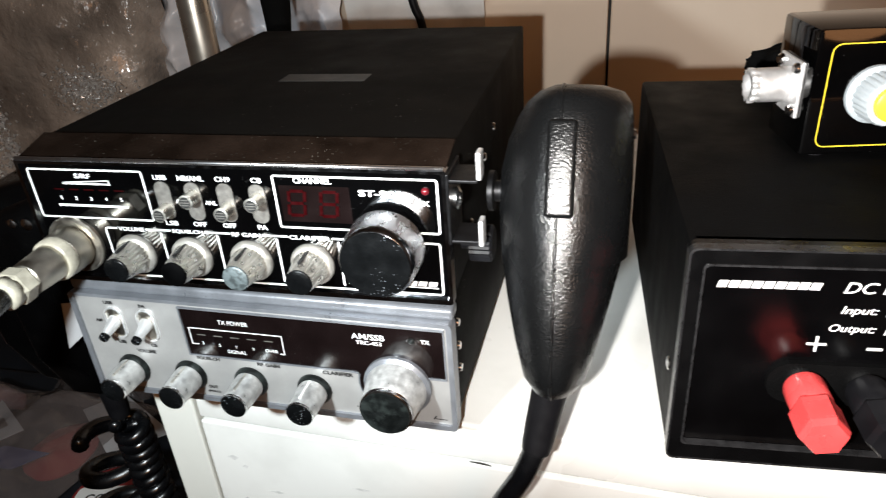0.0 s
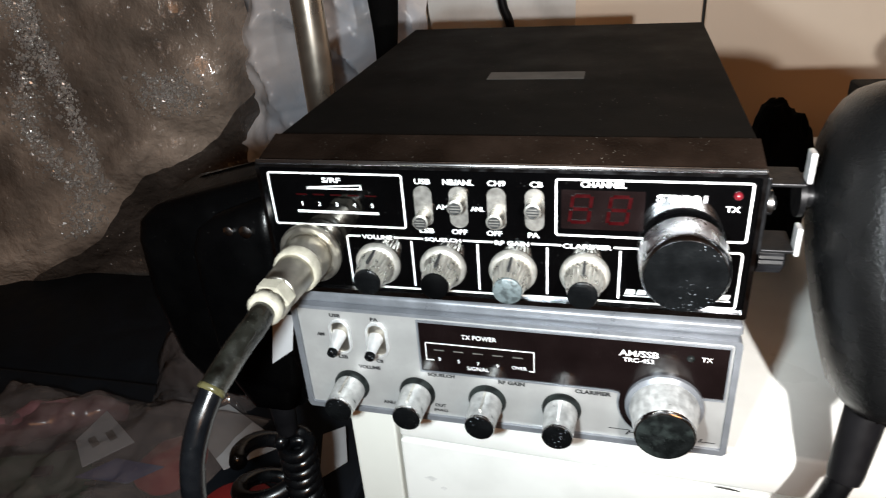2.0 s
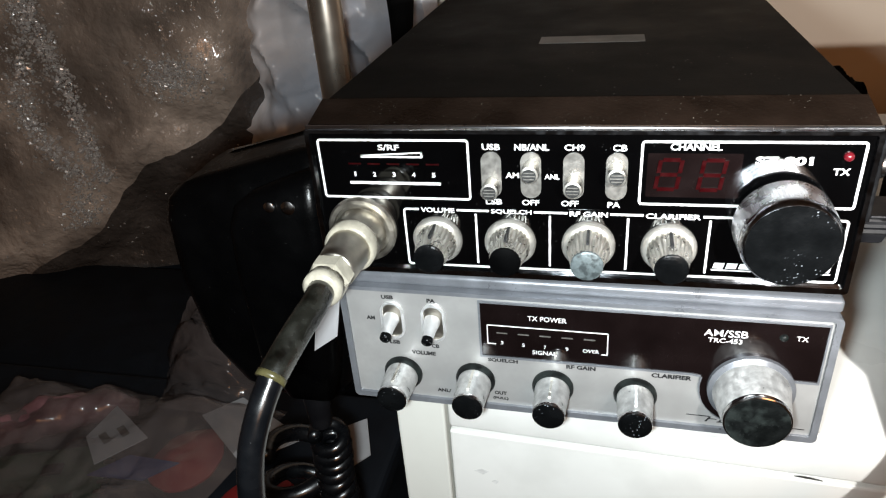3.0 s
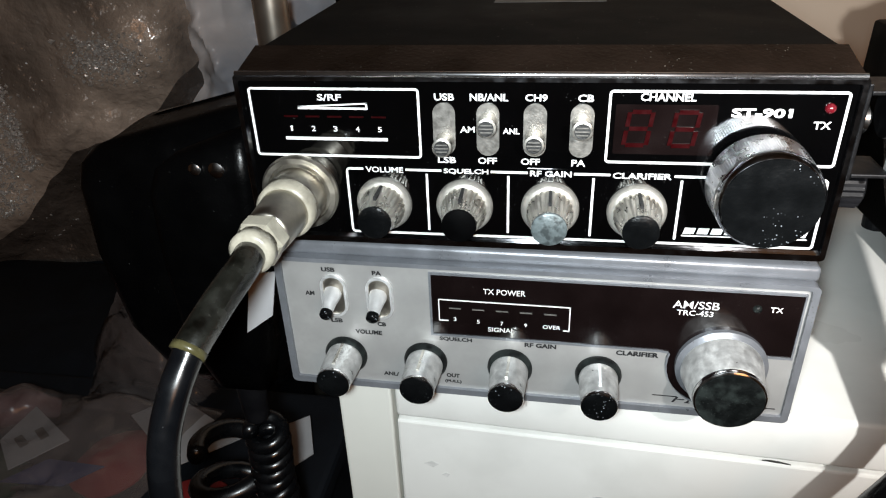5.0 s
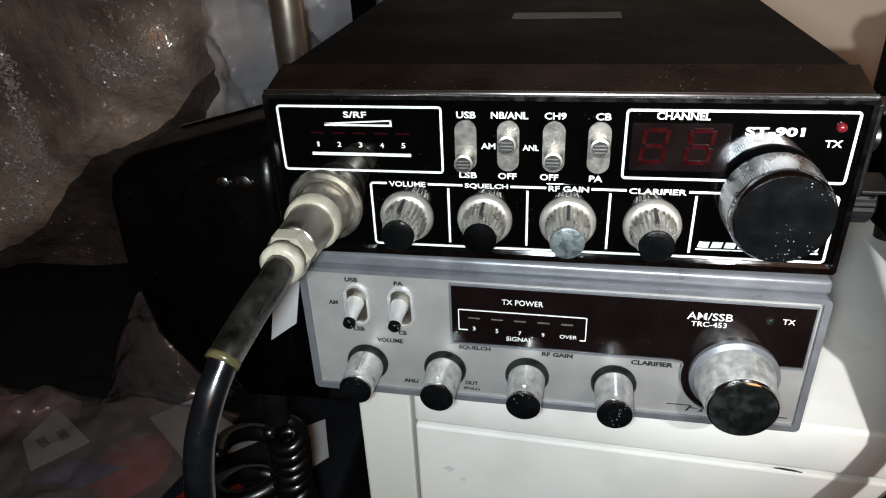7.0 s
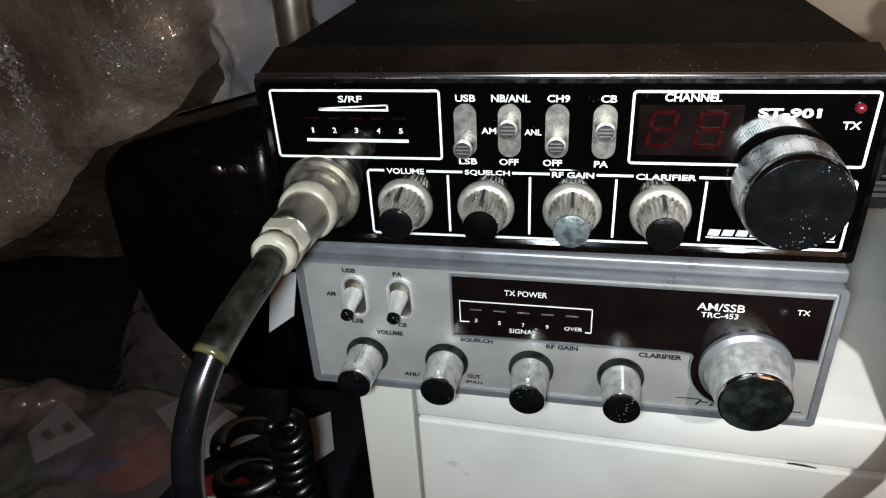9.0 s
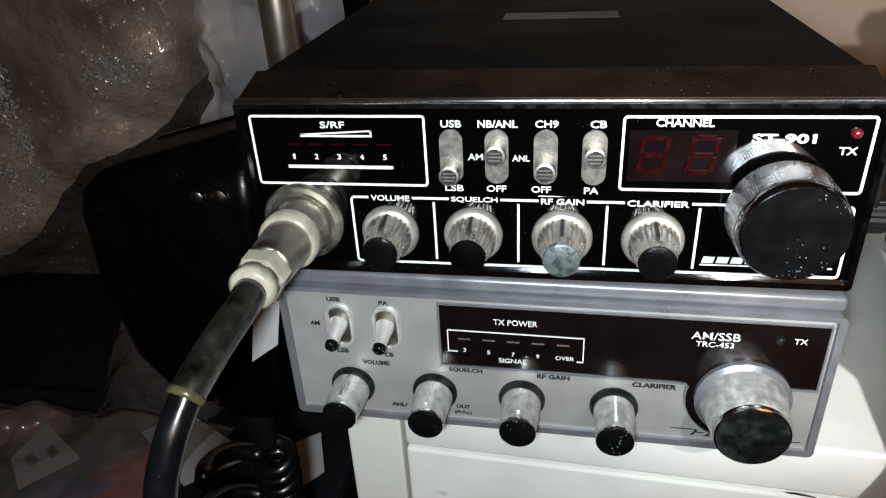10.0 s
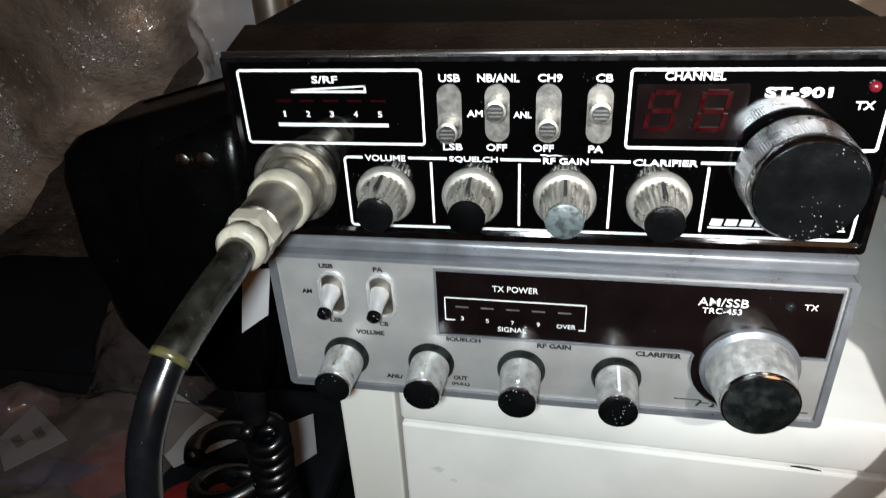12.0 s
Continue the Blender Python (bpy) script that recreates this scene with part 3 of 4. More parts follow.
        bar(x0, x1, z0, z1, BLACK_INK, r, 0.0006, "brand_mark", 0.6)
    # toggle switches in oval recesses
    for x in (-0.0775, -0.0592):
        t = part("toggle_switch", ring_plate(rounded(x - 0.0046, x + 0.0058, 0.0443, 0.0630, 0.0050, 8), rounded(x - 0.0036, x + 0.0048, 0.0453, 0.0620, 0.0040, 8), -0.0006, 0.0007), KNURL, r)
        part("recess", plate(rounded(x - 0.0038, x + 0.0050, 0.0451, 0.0622, 0.0042, 8), 0.0002, 0.0007), NICKEL, t)
        m = pose(x, 0.001, 0.0545, 108, 0, 0)
        part("lever", lathe([(0.0037, 0), (0.0034, 0.002), (0.0026, 0.006), (0.0023, 0.0098)], 20, m), KNURL, t, "", 40)
        part("lever_tip", lathe([(0.0024, 0.0097), (0.0024, 0.0118), (0.0018, 0.0124)], 20, m), CAP_BLACK, t, "black lever tip", 50)
    for x, cap in ((-0.0750, CAP_BLACK), (-0.0418, CAP_BLACK), (-0.0080, CAP_BLACK), (0.0261, CAP_BLACK)):
        k = knob_small(r, x, 0.0250, 0.0006, 0.0088, 0.0074, 0.0064, 0.0190, cap, WORN_CHROME if x < 0.02 else WHITE_INK, False, KNOB_SATIN, CAP_WORN)
        part("knob_rim", lathe([(0.0065, 0.0172), (0.0068, 0.0178), (0.0066, 0.0187), (0.0060, 0.0189)], 40, facing(x, 0.0250, 0.0006)), CHROME, k, "", 50)
    c = facing(cx, cz, 0.0004)
    k = part("channel_knob", lathe([(0.0162, 0), (0.0162, 0.0022), (0.0146, 0.0036)], 56, c), SILVER_RIM, r, "large silver channel knob", 40)
    part("knob_body", lathe([(0.0145, 0.0034), (0.0143, 0.0045), (0.0123, 0.0172), (0.0119, 0.0176)], 64, c), KNOB_SATIN, k, "satin metal knob body", 40)
    part("knob_rim", lathe([(0.0119, 0.0172), (0.0123, 0.0180), (0.0121, 0.0196), (0.0112, 0.0202)], 56, c), CHROME, k, "", 40)
    part("knob_cap", lathe([(0.0116, 0.0197), (0.0113, 0.0206), (0.0080, 0.0208)], 56, c), CAP_WORN, k, "matt black cap", 50)
    for x in (-0.08, 0.08):
        for y in (0.03, 0.2):
            part("foot", lathe([(0.007, 0.0), (0.006, 0.0087)], 20, pose(x, y, 0.0)), RUBBER, r)
    for z in (0.045, 0.058, 0.032):
        part("case_screw", lathe([(0.0022, 0), (0.0018, 0.001)], 16, pose(0.0945, 0.02, z, 0, 90, 0)), CHROME, r, "", 40)
    return r


build_lower()


# ---- hand microphones ----
def build_mic(m, shell, label):
    """Origin at the middle of the body; its back faces -x, its talk key -y."""
    mic = thing("hand_microphone", m, label, "microphone", "hand microphones")
    #        z       back    front   y0      y1
    rows = [(-0.0605, 0.0050, 0.0060, -0.019, 0.012), (-0.0590, 0.0095, 0.0100, -0.024, 0.018), (-0.0540, 0.0130, 0.0135, -0.028, 0.022), (-0.0400, 0.0168, 0.0172, -0.0305, 0.027),
            (-0.0230, 0.0205, 0.0212, -0.0315, 0.031), (-0.0100, 0.0228, 0.0238, -0.031, 0.033), (-0.0060, 0.0234, 0.0246, -0.031, 0.034), (-0.0052, 0.0235, 0.0266, -0.031, 0.034),
            (0.0130, 0.0250, 0.0270, -0.030, 0.036), (0.0270, 0.0247, 0.0271, -0.029, 0.037), (0.0390, 0.0222, 0.0268, -0.0275, 0.037),
            (0.0480, 0.0186, 0.0262, -0.0255, 0.035), (0.0540, 0.0150, 0.0252, -0.023, 0.031), (0.0580, 0.0105, 0.0222, -0.019, 0.026), (0.0602, 0.0050, 0.0150, -0.013, 0.018)]
    bm = bmesh.new()
    seg, rings = 56, []
    for z, back, front, y0, y1 in rows:
        ring = []
        for k in range(seg):
            a = 2 * math.pi * k / seg
            c, s = math.cos(a), math.sin(a)
            e = 0.72 if s > 0 else 1.02
            cx = math.copysign(abs(c) ** (e if c < 0 else min(e, 0.86)), c)
            sy = math.copysign(abs(s) ** e, s)
            ring.append(bm.verts.new((cx * (front if c > 0 else back), (y0 + y1) / 2 + sy * (y1 - y0) / 2, z)))
        rings.append(ring)
    for a, b in zip(rings, rings[1:]):
        for k in range(seg):
            bm.faces.new((a[k], a[(k + 1) % seg], b[(k + 1) % seg], b[k]))
    bm.faces.new(list(reversed(rings[0])))
    bm.faces.new(rings[-1])
    part("body", bm, shell, mic, "pebbled black shell", 42)
    # raised seam between the shells
    line = [(0.0, y0 - 0.0001, z) for z, _, _, y0, _ in rows]
    part("seam", tube(smooth_path(line, 4), 0.0006, 8), shell, mic, "", 60)
    lean = pose(0, 0.0010, -0.001, -10, 0, 0)
    z0, z1 = 0.0080, 0.0430
    part("talk_key", box(-0.0044, 0.0060, -0.0372, -0.016, z0, z1, 0.0016, 3), shell, mic, "long pebbled talk key", 40, lean)
    part("key_frame", ring_plate(rounded(-0.0056, 0.0072, z0 - 0.0018, z1 + 0.0013, 0.0015), rounded(-0.0047, 0.0063, z0 - 0.0004, z1 + 0.0003, 0.001), -0.0322, -0.010), RUBBER, mic, "", 0, lean)
    part("strain_relief", lathe([(0.0078, 0.0), (0.0072, 0.016), (0.0066, 0.032), (0.0060, 0.036), (0.0050, 0.0365)], 24, pose(0.0, -0.006, -0.0545, 180, 10, 0)), RUBBER, mic, "", 40)
    part("hang_button", lathe([(0.0045, 0), (0.0045, 0.004), (0.0085, 0.0045), (0.0085, 0.0065)], 24, pose(-0.0235, 0.006, 0.018, 0, -90, 0)), GUNMETAL, mic, "dull metal hanging stud", 40)
    part("shell_screw", lathe([(0.0022, 0), (0.0017, 0.0012)], 16, pose(0.0262, 0.004, 0.042, 0, 90, 0)), CHROME, mic)
    return mic


def build_boxy_mic(label):
    """A boxy shell that tapers downwards, with a raised rounded face on its front."""
    mic = thing("hand_microphone", pose(0, 0, 0), label, "microphone", "hand microphones")

    def loft(rows, r):
        """Rounded sections from below up: height at the outer and the inner side, x range, y range."""
        bm, rings = bmesh.new(), []
        for z_out, z_in, x0, x1, y0, y1 in rows:
            ring = []
            for x, y in rounded(x0, x1, y0, y1, min(r, (x1 - x0) * 0.45, (y1 - y0) * 0.45), 6):
                f = (x - x0) / (x1 - x0)
                ring.append(bm.verts.new((x, y, z_out + (z_in - z_out) * math.sin(f * math.pi / 2) ** 0.75)))
            rings.append(ring)
        n = len(rings[0])
        for a, b in zip(rings, rings[1:]):
            for k in range(n):
                bm.faces.new((a[k], a[(k + 1) % n], b[(k + 1) % n], b[k]))
        bm.faces.new(list(reversed(rings[0])))
        bm.faces.new(rings[-1])
        return bm

    part("body", loft([(-0.030, -0.030, -0.166, -0.122, 0.036, 0.066), (-0.018, -0.018, -0.182, -0.116, 0.030, 0.074), (0.008, 0.008, -0.194, -0.110, 0.026, 0.078), (0.050, 0.050, -0.1985, -0.108, 0.024, 0.080),
                       (0.082, 0.090, -0.1975, -0.107, 0.024, 0.080), (0.091, 0.108, -0.1955, -0.107, 0.026, 0.078), (0.0955, 0.1160, -0.192, -0.109, 0.031, 0.073), (0.0965, 0.1175, -0.186, -0.112, 0.037, 0.067)], 0.012), MIC_SMOOTH, mic, "smooth black shell", 45)
    part("front_cover", loft([(-0.020, -0.020, -0.150, -0.122, 0.022, 0.040), (0.010, 0.010, -0.156, -0.114, 0.014, 0.040), (0.060, 0.060, -0.155, -0.108, 0.0108, 0.040), (0.086, 0.094, -0.1535, -0.107, 0.0108, 0.040),
                              (0.096, 0.109, -0.1500, -0.107, 0.013, 0.040), (0.099, 0.1135, -0.1450, -0.108, 0.019, 0.040)], 0.006), MIC_SMOOTH, mic, "raised rounded front cover", 45)
    for x, rr in ((-0.1200, 0.0032), (-0.1290, 0.0025)):
        part("cover_screw", lathe([(rr, 0), (rr, 0.0008), (rr * 0.6, 0.0014)], 16, facing(x, 0.0995, 0.0112)), CHROME, mic, "bright screw head", 40)
    part("edge_strip", box(-0.1046, -0.1034, 0.0060, 0.0104, 0.083, 0.104, 0.0004), CHROME, mic, "thin bright edge strip")
    part("hanger_tab", box(-0.1062, -0.1012, 0.0092, 0.040, 0.078, 0.108, 0.0006), GUNMETAL, mic, "dark metal hanging tab")
    part("strain_relief", lathe([(0.0085, 0.0), (0.0078, 0.016), (0.0068, 0.034), (0.0060, 0.036)], 24, pose(-0.147, 0.050, -0.028, 180, 0, 0)), RUBBER, mic, "", 40)
    return mic


mic_right = build_mic(pose(0.1448, 0.0054, 0.1085, -18, 0, 0), MIC_BLACK, "pebbled black plastic hand microphone with long talk key")
mic_left = build_boxy_mic("smooth black boxy hand microphone hung on the radio's side")


def build_bracket(m, label):
    b = thing("microphone_hanger", m, label, "hanger", "microphone hangers")
    part("back_plate", box(-0.0125, -0.0112, -0.008, 0.014, 0.106, 0.137, 0.0004), GUNMETAL, b)
    for z in (0.1342, 0.1076):
        part("arm", box(-0.0112, 0.0004, -0.008, 0.009, z - 0.0007, z + 0.0007, 0.0004), GUNMETAL, b)
    for z0, z1 in ((0.1350, 0.1465), (0.1060, 0.1175)):
        part("prong", box(0.0, 0.0020, -0.0085, -0.002, z0, z1, 0.0006), KNURL, b)
    part("hanger_bolt", lathe([(0.0048, 0), (0.0048, 0.0022), (0.0030, 0.0030), (0.0026, 0.0036)], 24, pose(-0.0112, -0.001, 0.1245, 0, 90, 0)), CHROME, b, "", 40)
    return b


build_bracket(pose(0.1128, 0.006, 0.001), "chrome microphone hanger screwed to the black radio")
tagged(part("thumb_screw", lathe([(0.003, 0), (0.003, 0.004), (0.0085, 0.0045), (0.0085, 0.0135), (0.007, 0.0145)], 48, pose(0.1004, 0.022, 0.096, 0, 90, 0), 20, 0.0008, (2, 3)), RUBBER),
       "black knurled thumb screw in the side of the radio", "screw")

# cord of the hung microphone
part("cord", tube(smooth_path([(0.1395, -0.025, 0.033), (0.1382, -0.0275, 0.025), (0.1326, -0.030, 0.010), (0.122, -0.031, -0.011), (0.1136, -0.029, -0.040), (0.109, -0.024, -0.085), (0.107, -0.017, -0.16), (0.105, -0.010, -0.27)]), 0.0050, 16), CORD_BLACK, mic_right, "smooth glossy black cord", 60, mic_right.matrix_basis.inverted())

# ---- plug and its cord ----
plug = thing("microphone_plug", pose(-0.0822, -0.003, 0.0968, 90, 0, 0), "worn nickel microphone plug with cream ring in the black radio", "plug")
part("coupling_ring", lathe([(0.0104, 0), (0.0106, 0.001), (0.0106, 0.009), (0.0100, 0.010)], 96, None, 48, 0.0004, (1, 2)), NICKEL, plug, "knurled nickel ring", 30)
part("cream_ring", lathe([(0.0102, 0.0098), (0.0104, 0.0104), (0.0102, 0.0148), (0.0090, 0.0156)], 48), CREAM_PLASTIC, plug, "cream plastic ring", 40)
part("barrel", lathe([(0.0088, 0.015), (0.0085, 0.017), (0.0078, 0.031), (0.0074, 0.032)], 48), NICKEL, plug, "dull nickel barrel", 40)
part("gland_nut", lathe([(0.0076, 0.0315), (0.0084, 0.033), (0.0084, 0.0390), (0.0076, 0.0405)], 6), CREAM_PLASTIC, plug, "yellowed hexagonal gland nut")
part("gland", lathe([(0.0072, 0.040), (0.0072, 0.0445), (0.0058, 0.0455)], 32), CREAM_PLASTIC, plug, "", 40)
YELLOWED = surface("yellowed_plastic", (0.06, 0.052, 0.022), 0.3, 0, 0.4, 200, 0.2, 400)
CLEAR_SLEEVE = surface("clear_sleeve", (0.007, 0.007, 0.0055), 0.24, 0, 0.8, 160, 0.4, 260, spec=1.0, coat=0.3, specks=0.5, speck_scale=700, speck_color=(0.2, 0.19, 0.15))
line = smooth_path([(-0.0822, -0.046, 0.0968), (-0.0822, -0.056, 0.0955), (-0.0845, -0.068, 0.0918), (-0.088, -0.083, 0.085)])
cord = thing("plug_cord", pose(0, 0, 0), "thick black cord with yellowed clear sleeve below the plug", "cord")
part("clear_sleeve", tube(line, 0.0050, 20), CLEAR_SLEEVE, cord, "yellowed clear heat-shrink sleeve", 50)
part("sleeve_end", tube([(-0.0876, -0.0814, 0.0859), (-0.0881, -0.0832, 0.0848)], 0.0052, 20), YELLOWED, cord, "yellowed sleeve end", 50)
part("cord", tube(smooth_path([(-0.0875, -0.081, 0.0862), (-0.0905, -0.090, 0.076), (-0.0935, -0.096, 0.062), (-0.0955, -0.099, 0.040), (-0.096, -0.100, 0.0), (-0.098, -0.095, -0.10), (-0.12, -0.04, -0.30)]), 0.0044, 16), CORD_BLACK, cord, "black rubber cord", 50)

# paper tag that sticks out beside the lower radio
bm = bmesh.new()
quad = [(-0.1185, 0.006, 0.0262), (-0.1045, 0.004, 0.0375), (-0.1000, 0.004, 0.0590), (-0.1125, 0.006, 0.0560)]
bm.faces.new([bm.verts.new(p) for p in quad])
bm.normal_update()
bmesh.ops.solidify(bm, geom=list(bm.faces), thickness=0.0004)
tagged(part("paper_tag", bm, DULL_PAPER), "small plain white paper tag beside the silver radio", "tag")

# coiled cords hanging beside the cabinet
tagged(part("coiled_cord", coil([(-0.1450, 0.052, -0.072), (-0.1460, 0.055, -0.09), (-0.1490, 0.058, -0.12), (-0.147, 0.060, -0.20), (-0.15, 0.06, -0.34)], 0.0085, 0.0044, 28, 10, 20), CORD_BLACK, None, "", 60),
       "tightly coiled glossy black microphone cord", "cord", "coiled cords")
tagged(part("coiled_cord", coil([(-0.172, 0.062, -0.098), (-0.177, 0.064, -0.115), (-0.181, 0.064, -0.140), (-0.183, 0.062, -0.165), (-0.18, 0.06, -0.23), (-0.178, 0.06, -0.30)], 0.0220, 0.0060, 6, 10, 32, 0.8), CORD_BLACK, None, "", 60),
       "loosely coiled glossy black cord beside the cabinet", "cord", "coiled cords")

# ---- power supply ----
psu = thing("power_supply", pose(0.1925, -0.0145, -0.0015, 0, 0, 3), "black bench power supply with red and black binding posts", "power supply")
bm = box(0.0, 0.165, 0.006, 0.222, 0.0195, 0.1190, 0.002, 2)
part("case", bm, PSU_BLACK, psu, "black textured steel case", 35)
part("bezel", ring_plate(rounded(0.0, 0.165, 0.0180, 0.1190, 0.003), rounded(0.0055, 0.1595, 0.0265, 0.1125, 0.002), 0.0, 0.010), PSU_RIM, psu, "black plastic bezel")
part("bezel_lip", ring_plate(rounded(0.0050, 0.1600, 0.0260, 0.1130, 0.0022), rounded(0.0058, 0.1592, 0.0268, 0.1122, 0.0018), -0.0004, 0.0026), LIP_BLACK, psu, "worn raised lip of the bezel")
part("outer_lip", ring_plate(rounded(-0.0004, 0.1654, 0.0176, 0.1194, 0.0032), rounded(0.0004, 0.1646, 0.0184, 0.1186, 0.0028), -0.0003, 0.004), LIP_BLACK, psu, "worn outer edge of the bezel")
part("front_panel", plate(rounded(0.0053, 0.1597, 0.0263, 0.1127, 0.002), 0.0028, 0.008), PSU_FACE, psu, "dark front panel")
for x in (0.02, 0.145):
    for y in (0.05, 0.2):
        part("foot", lathe([(0.007, 0.0015), (0.008, 0.0198)], 20, pose(x, y, 0)), RUBBER, psu)
part("case_screw", lathe([(0.0032, 0), (0.0028, 0.0008), (0.0016, 0.0012)], 20, pose(0.0002, 0.018, 0.054, 0, -90, 0)), CHROME, psu, "", 40)
for k in range(9):
    x = 0.0110 + 0.0040 * k
    bar(x, x + 0.0033, 0.1018, 0.1048, WHITE_INK, psu, 0.0028, "brand_mark", 0.3)
for s, x, z, h, wd, sl in (("DC R", 0.0630, 0.1032, 0.0048, 0.0170, 0.25), ("Input:", 0.0615, 0.0932, 0.0044, 0.0125, 0.25), ("Output:", 0.0605, 0.0852, 0.0044, 0.0160, 0.25)):
    lettering(s, x, z, h, wd, WHITE_INK, psu, 0.0028, 0.01, sl)
for x0, x1, z0, z1 in ((0.0745, 0.135, 0.1014, 0.1048), (0.0705, 0.120, 0.0914, 0.0945), (0.0715, 0.125, 0.0834, 0.0865)):
    bar(x0, x1, z0, z1, WHITE_INK, psu, 0.0028, "printed_bar", 0.25)
bar(0.0460, 0.0530, 0.0775, 0.0785, WHITE_INK, psu, 0.0028, "plus_sign")
bar(0.0490, 0.0499, 0.0746, 0.0816, WHITE_INK, psu, 0.0028, "plus_sign")
bar(0.0672, 0.0725, 0.0762, 0.0773, WHITE_INK, psu, 0.0028, "minus_sign")
part("post_base", plate(rounded(0.034, 0.084, 0.0510, 0.0700, 0.009, 8), 0.0005, 0.003), PSU_BLACK, psu, "oval black post base")
for x, mat, label in ((0.0462, RED_PLASTIC, "red hexagonal binding post"), (0.0680, RUBBER, "black hexagonal binding post")):
    p = part("binding_post", lathe([(0.0052, 0.0), (0.0052, 0.006)], 24, facing(x, 0.0622, 0.001)), CHROME, psu, label)
    part("post_skirt", lathe([(0.0074, 0.0045), (0.0078, 0.006), (0.0076, 0.0165), (0.0070, 0.0175)], 24, facing(x, 0.0622, 0.001)), mat, p, "", 40)
    part("post_nut", lathe([(0.0078, 0.0165), (0.0088, 0.0185), (0.0086, 0.0300), (0.0074, 0.0325)], 6, facing(x, 0.0622, 0.001) @ pose(0, 0, 0, 0, 0, 12)), mat, p)
    part("post_hole", lathe([(0.0021, 0.0322), (0.0021, 0.0327)], 16, facing(x, 0.0622, 0.001)), CAP_WORN if mat is RUBBER else RED_PLASTIC, p)

# ---- little meter box on the power supply ----
unit = thing("antenna_unit", pose(0.2450, 0.0750, 0.1177, 0, 0, 9), "small glossy black box with yellow outline, on the power supply", "electronic box")
part("case", box(0.0, 0.110, 0.0, 0.040, 0.0015, 0.0570, 0.0018, 2), GLOSS_BLACK, unit, "glossy black metal case", 40)
for x in (0.01, 0.10):
    for y in (0.008, 0.032):
        part("foot", lathe([(0.004, 0), (0.004, 0.0018)], 16, pose(x, y, 0)), RUBBER, unit)
part("yellow_outline", frame_line(0.006, 0.104, 0.0055, 0.0510, 0.004, 0.0005), YELLOW, unit, "thin yellow outline")
k = part("unit_knob", lathe([(0.0125, 0), (0.0125, 0.002), (0.0108, 0.0035), (0.0102, 0.0135), (0.0095, 0.0145)], 96, facing(0.0270, 0.0290), 24, 0.0006, (2, 3)), GREY_KNOB, unit, "grey ribbed knob", 35)
part("knob_cap", lathe([(0.0072, 0.0142), (0.0072, 0.0170), (0.0064, 0.0176)], 40, facing(0.0270, 0.0290)), YELLOW, k, "yellow knob cap", 40)
flange = pose(0.0, 0.020, 0.0290, 0, -90, 0)
s = part("aerial_socket", box(-0.0125, 0.0125, -0.0125, 0.0125, 0.0, 0.0018, 0.0006), KNURL, unit, "chrome threaded aerial socket", 0, flange)
prof = [(0.0082, 0.0016), (0.0082, 0.004)]
for i in range(11):
    prof += [(0.0078, 0.0042 + 0.0011 * i), (0.0072, 0.0047 + 0.0011 * i)]
prof += [(0.0080, 0.0172), (0.0080, 0.0195), (0.0052, 0.0197), (0.0050, 0.0150)]
part("thread", lathe(prof, 72, None, 12, 0.0012, (len(prof) - 4, len(prof) - 3)), KNURL, s, "", 25)
for a, b in ((-1, -1), (1, -1), (-1, 1), (1, 1)):
    part("flange_screw", lathe([(0.0026, 0.0016), (0.0026, 0.0034), (0.0018, 0.0042)], 16, pose(0.0092 * a, 0.0092 * b, 0)), CHROME, s, "", 40)

# crumpled black cloth: one piece on the power supply, one stuffed between the cases
def crumpled_cloth(m, sx, sy, sz, seed, label):
    bm = bmesh.new()
    bmesh.ops.create_icosphere(bm, subdivisions=5, radius=1)
    for v in bm.verts:
        q = v.co + Vector((seed, 0, 0))
        n = noise.fractal(q * 1.3, 1.0, 2.0, 3) * 0.12 + abs(noise.noise(q * 5)) * 0.08 + noise.noise(q * 14) * 0.02
        c = v.co * (1 + n)
        v.co = (c.x * sx, c.y * sy, (max(c.z, -0.6) + 0.6) / 1.6 * sz)
    return tagged(part("black_cloth", bm, CLOTH, None, "", 60, m), label, "cloth", "black cloths")


crumpled_cloth(pose(0.302, 0.190, 0.1175), 0.060, 0.020, 0.032, 0.0, "crumpled black cloth lying on the power supply")
crumpled_cloth(pose(0.152, 0.228, 0.0), 0.022, 0.034, 0.098, 7.0, "crumpled black cloth stuffed between radio and power supply")


# ---- behind and beside the cabinet ----
def sheet(nx, nz, place, mat, name, label, category, thick=0.0, smooth=60):
    """A crumpled sheet: place(u, v) gives each point."""
    bm = bmesh.new()
    g = [[bm.verts.new(place(i / nx, j / nz)) for i in range(nx + 1)] for j in range(nz + 1)]
    for j in range(nz):
        for i in range(nx):
            bm.faces.new((g[j][i], g[j][i + 1], g[j + 1][i + 1], g[j + 1][i]))
    if thick:
        bm.normal_update()
        bmesh.ops.solidify(bm, geom=list(bm.faces), thickness=thick)
    return tagged(part(name, bm, mat, None, "", smooth), label, category)


def crumple(p, scale, depth):
    """Facets with sharp ridges between them."""
    d = noise.voronoi(Vector(p) * scale)[0]
    e = noise.voronoi(Vector(p) * scale * 2.7 + Vector((5, 1, 3)))[0]
    return depth * (d[0] + 0.35 * e[0])


def creased(p, scale, depth):
    """Sharp folds."""
    return depth * (abs(noise.noise(Vector(p) * scale)) + 0.5 * abs(noise.noise(Vector(p) * scale * 2.3 + Vector((3, 1, 2)))))


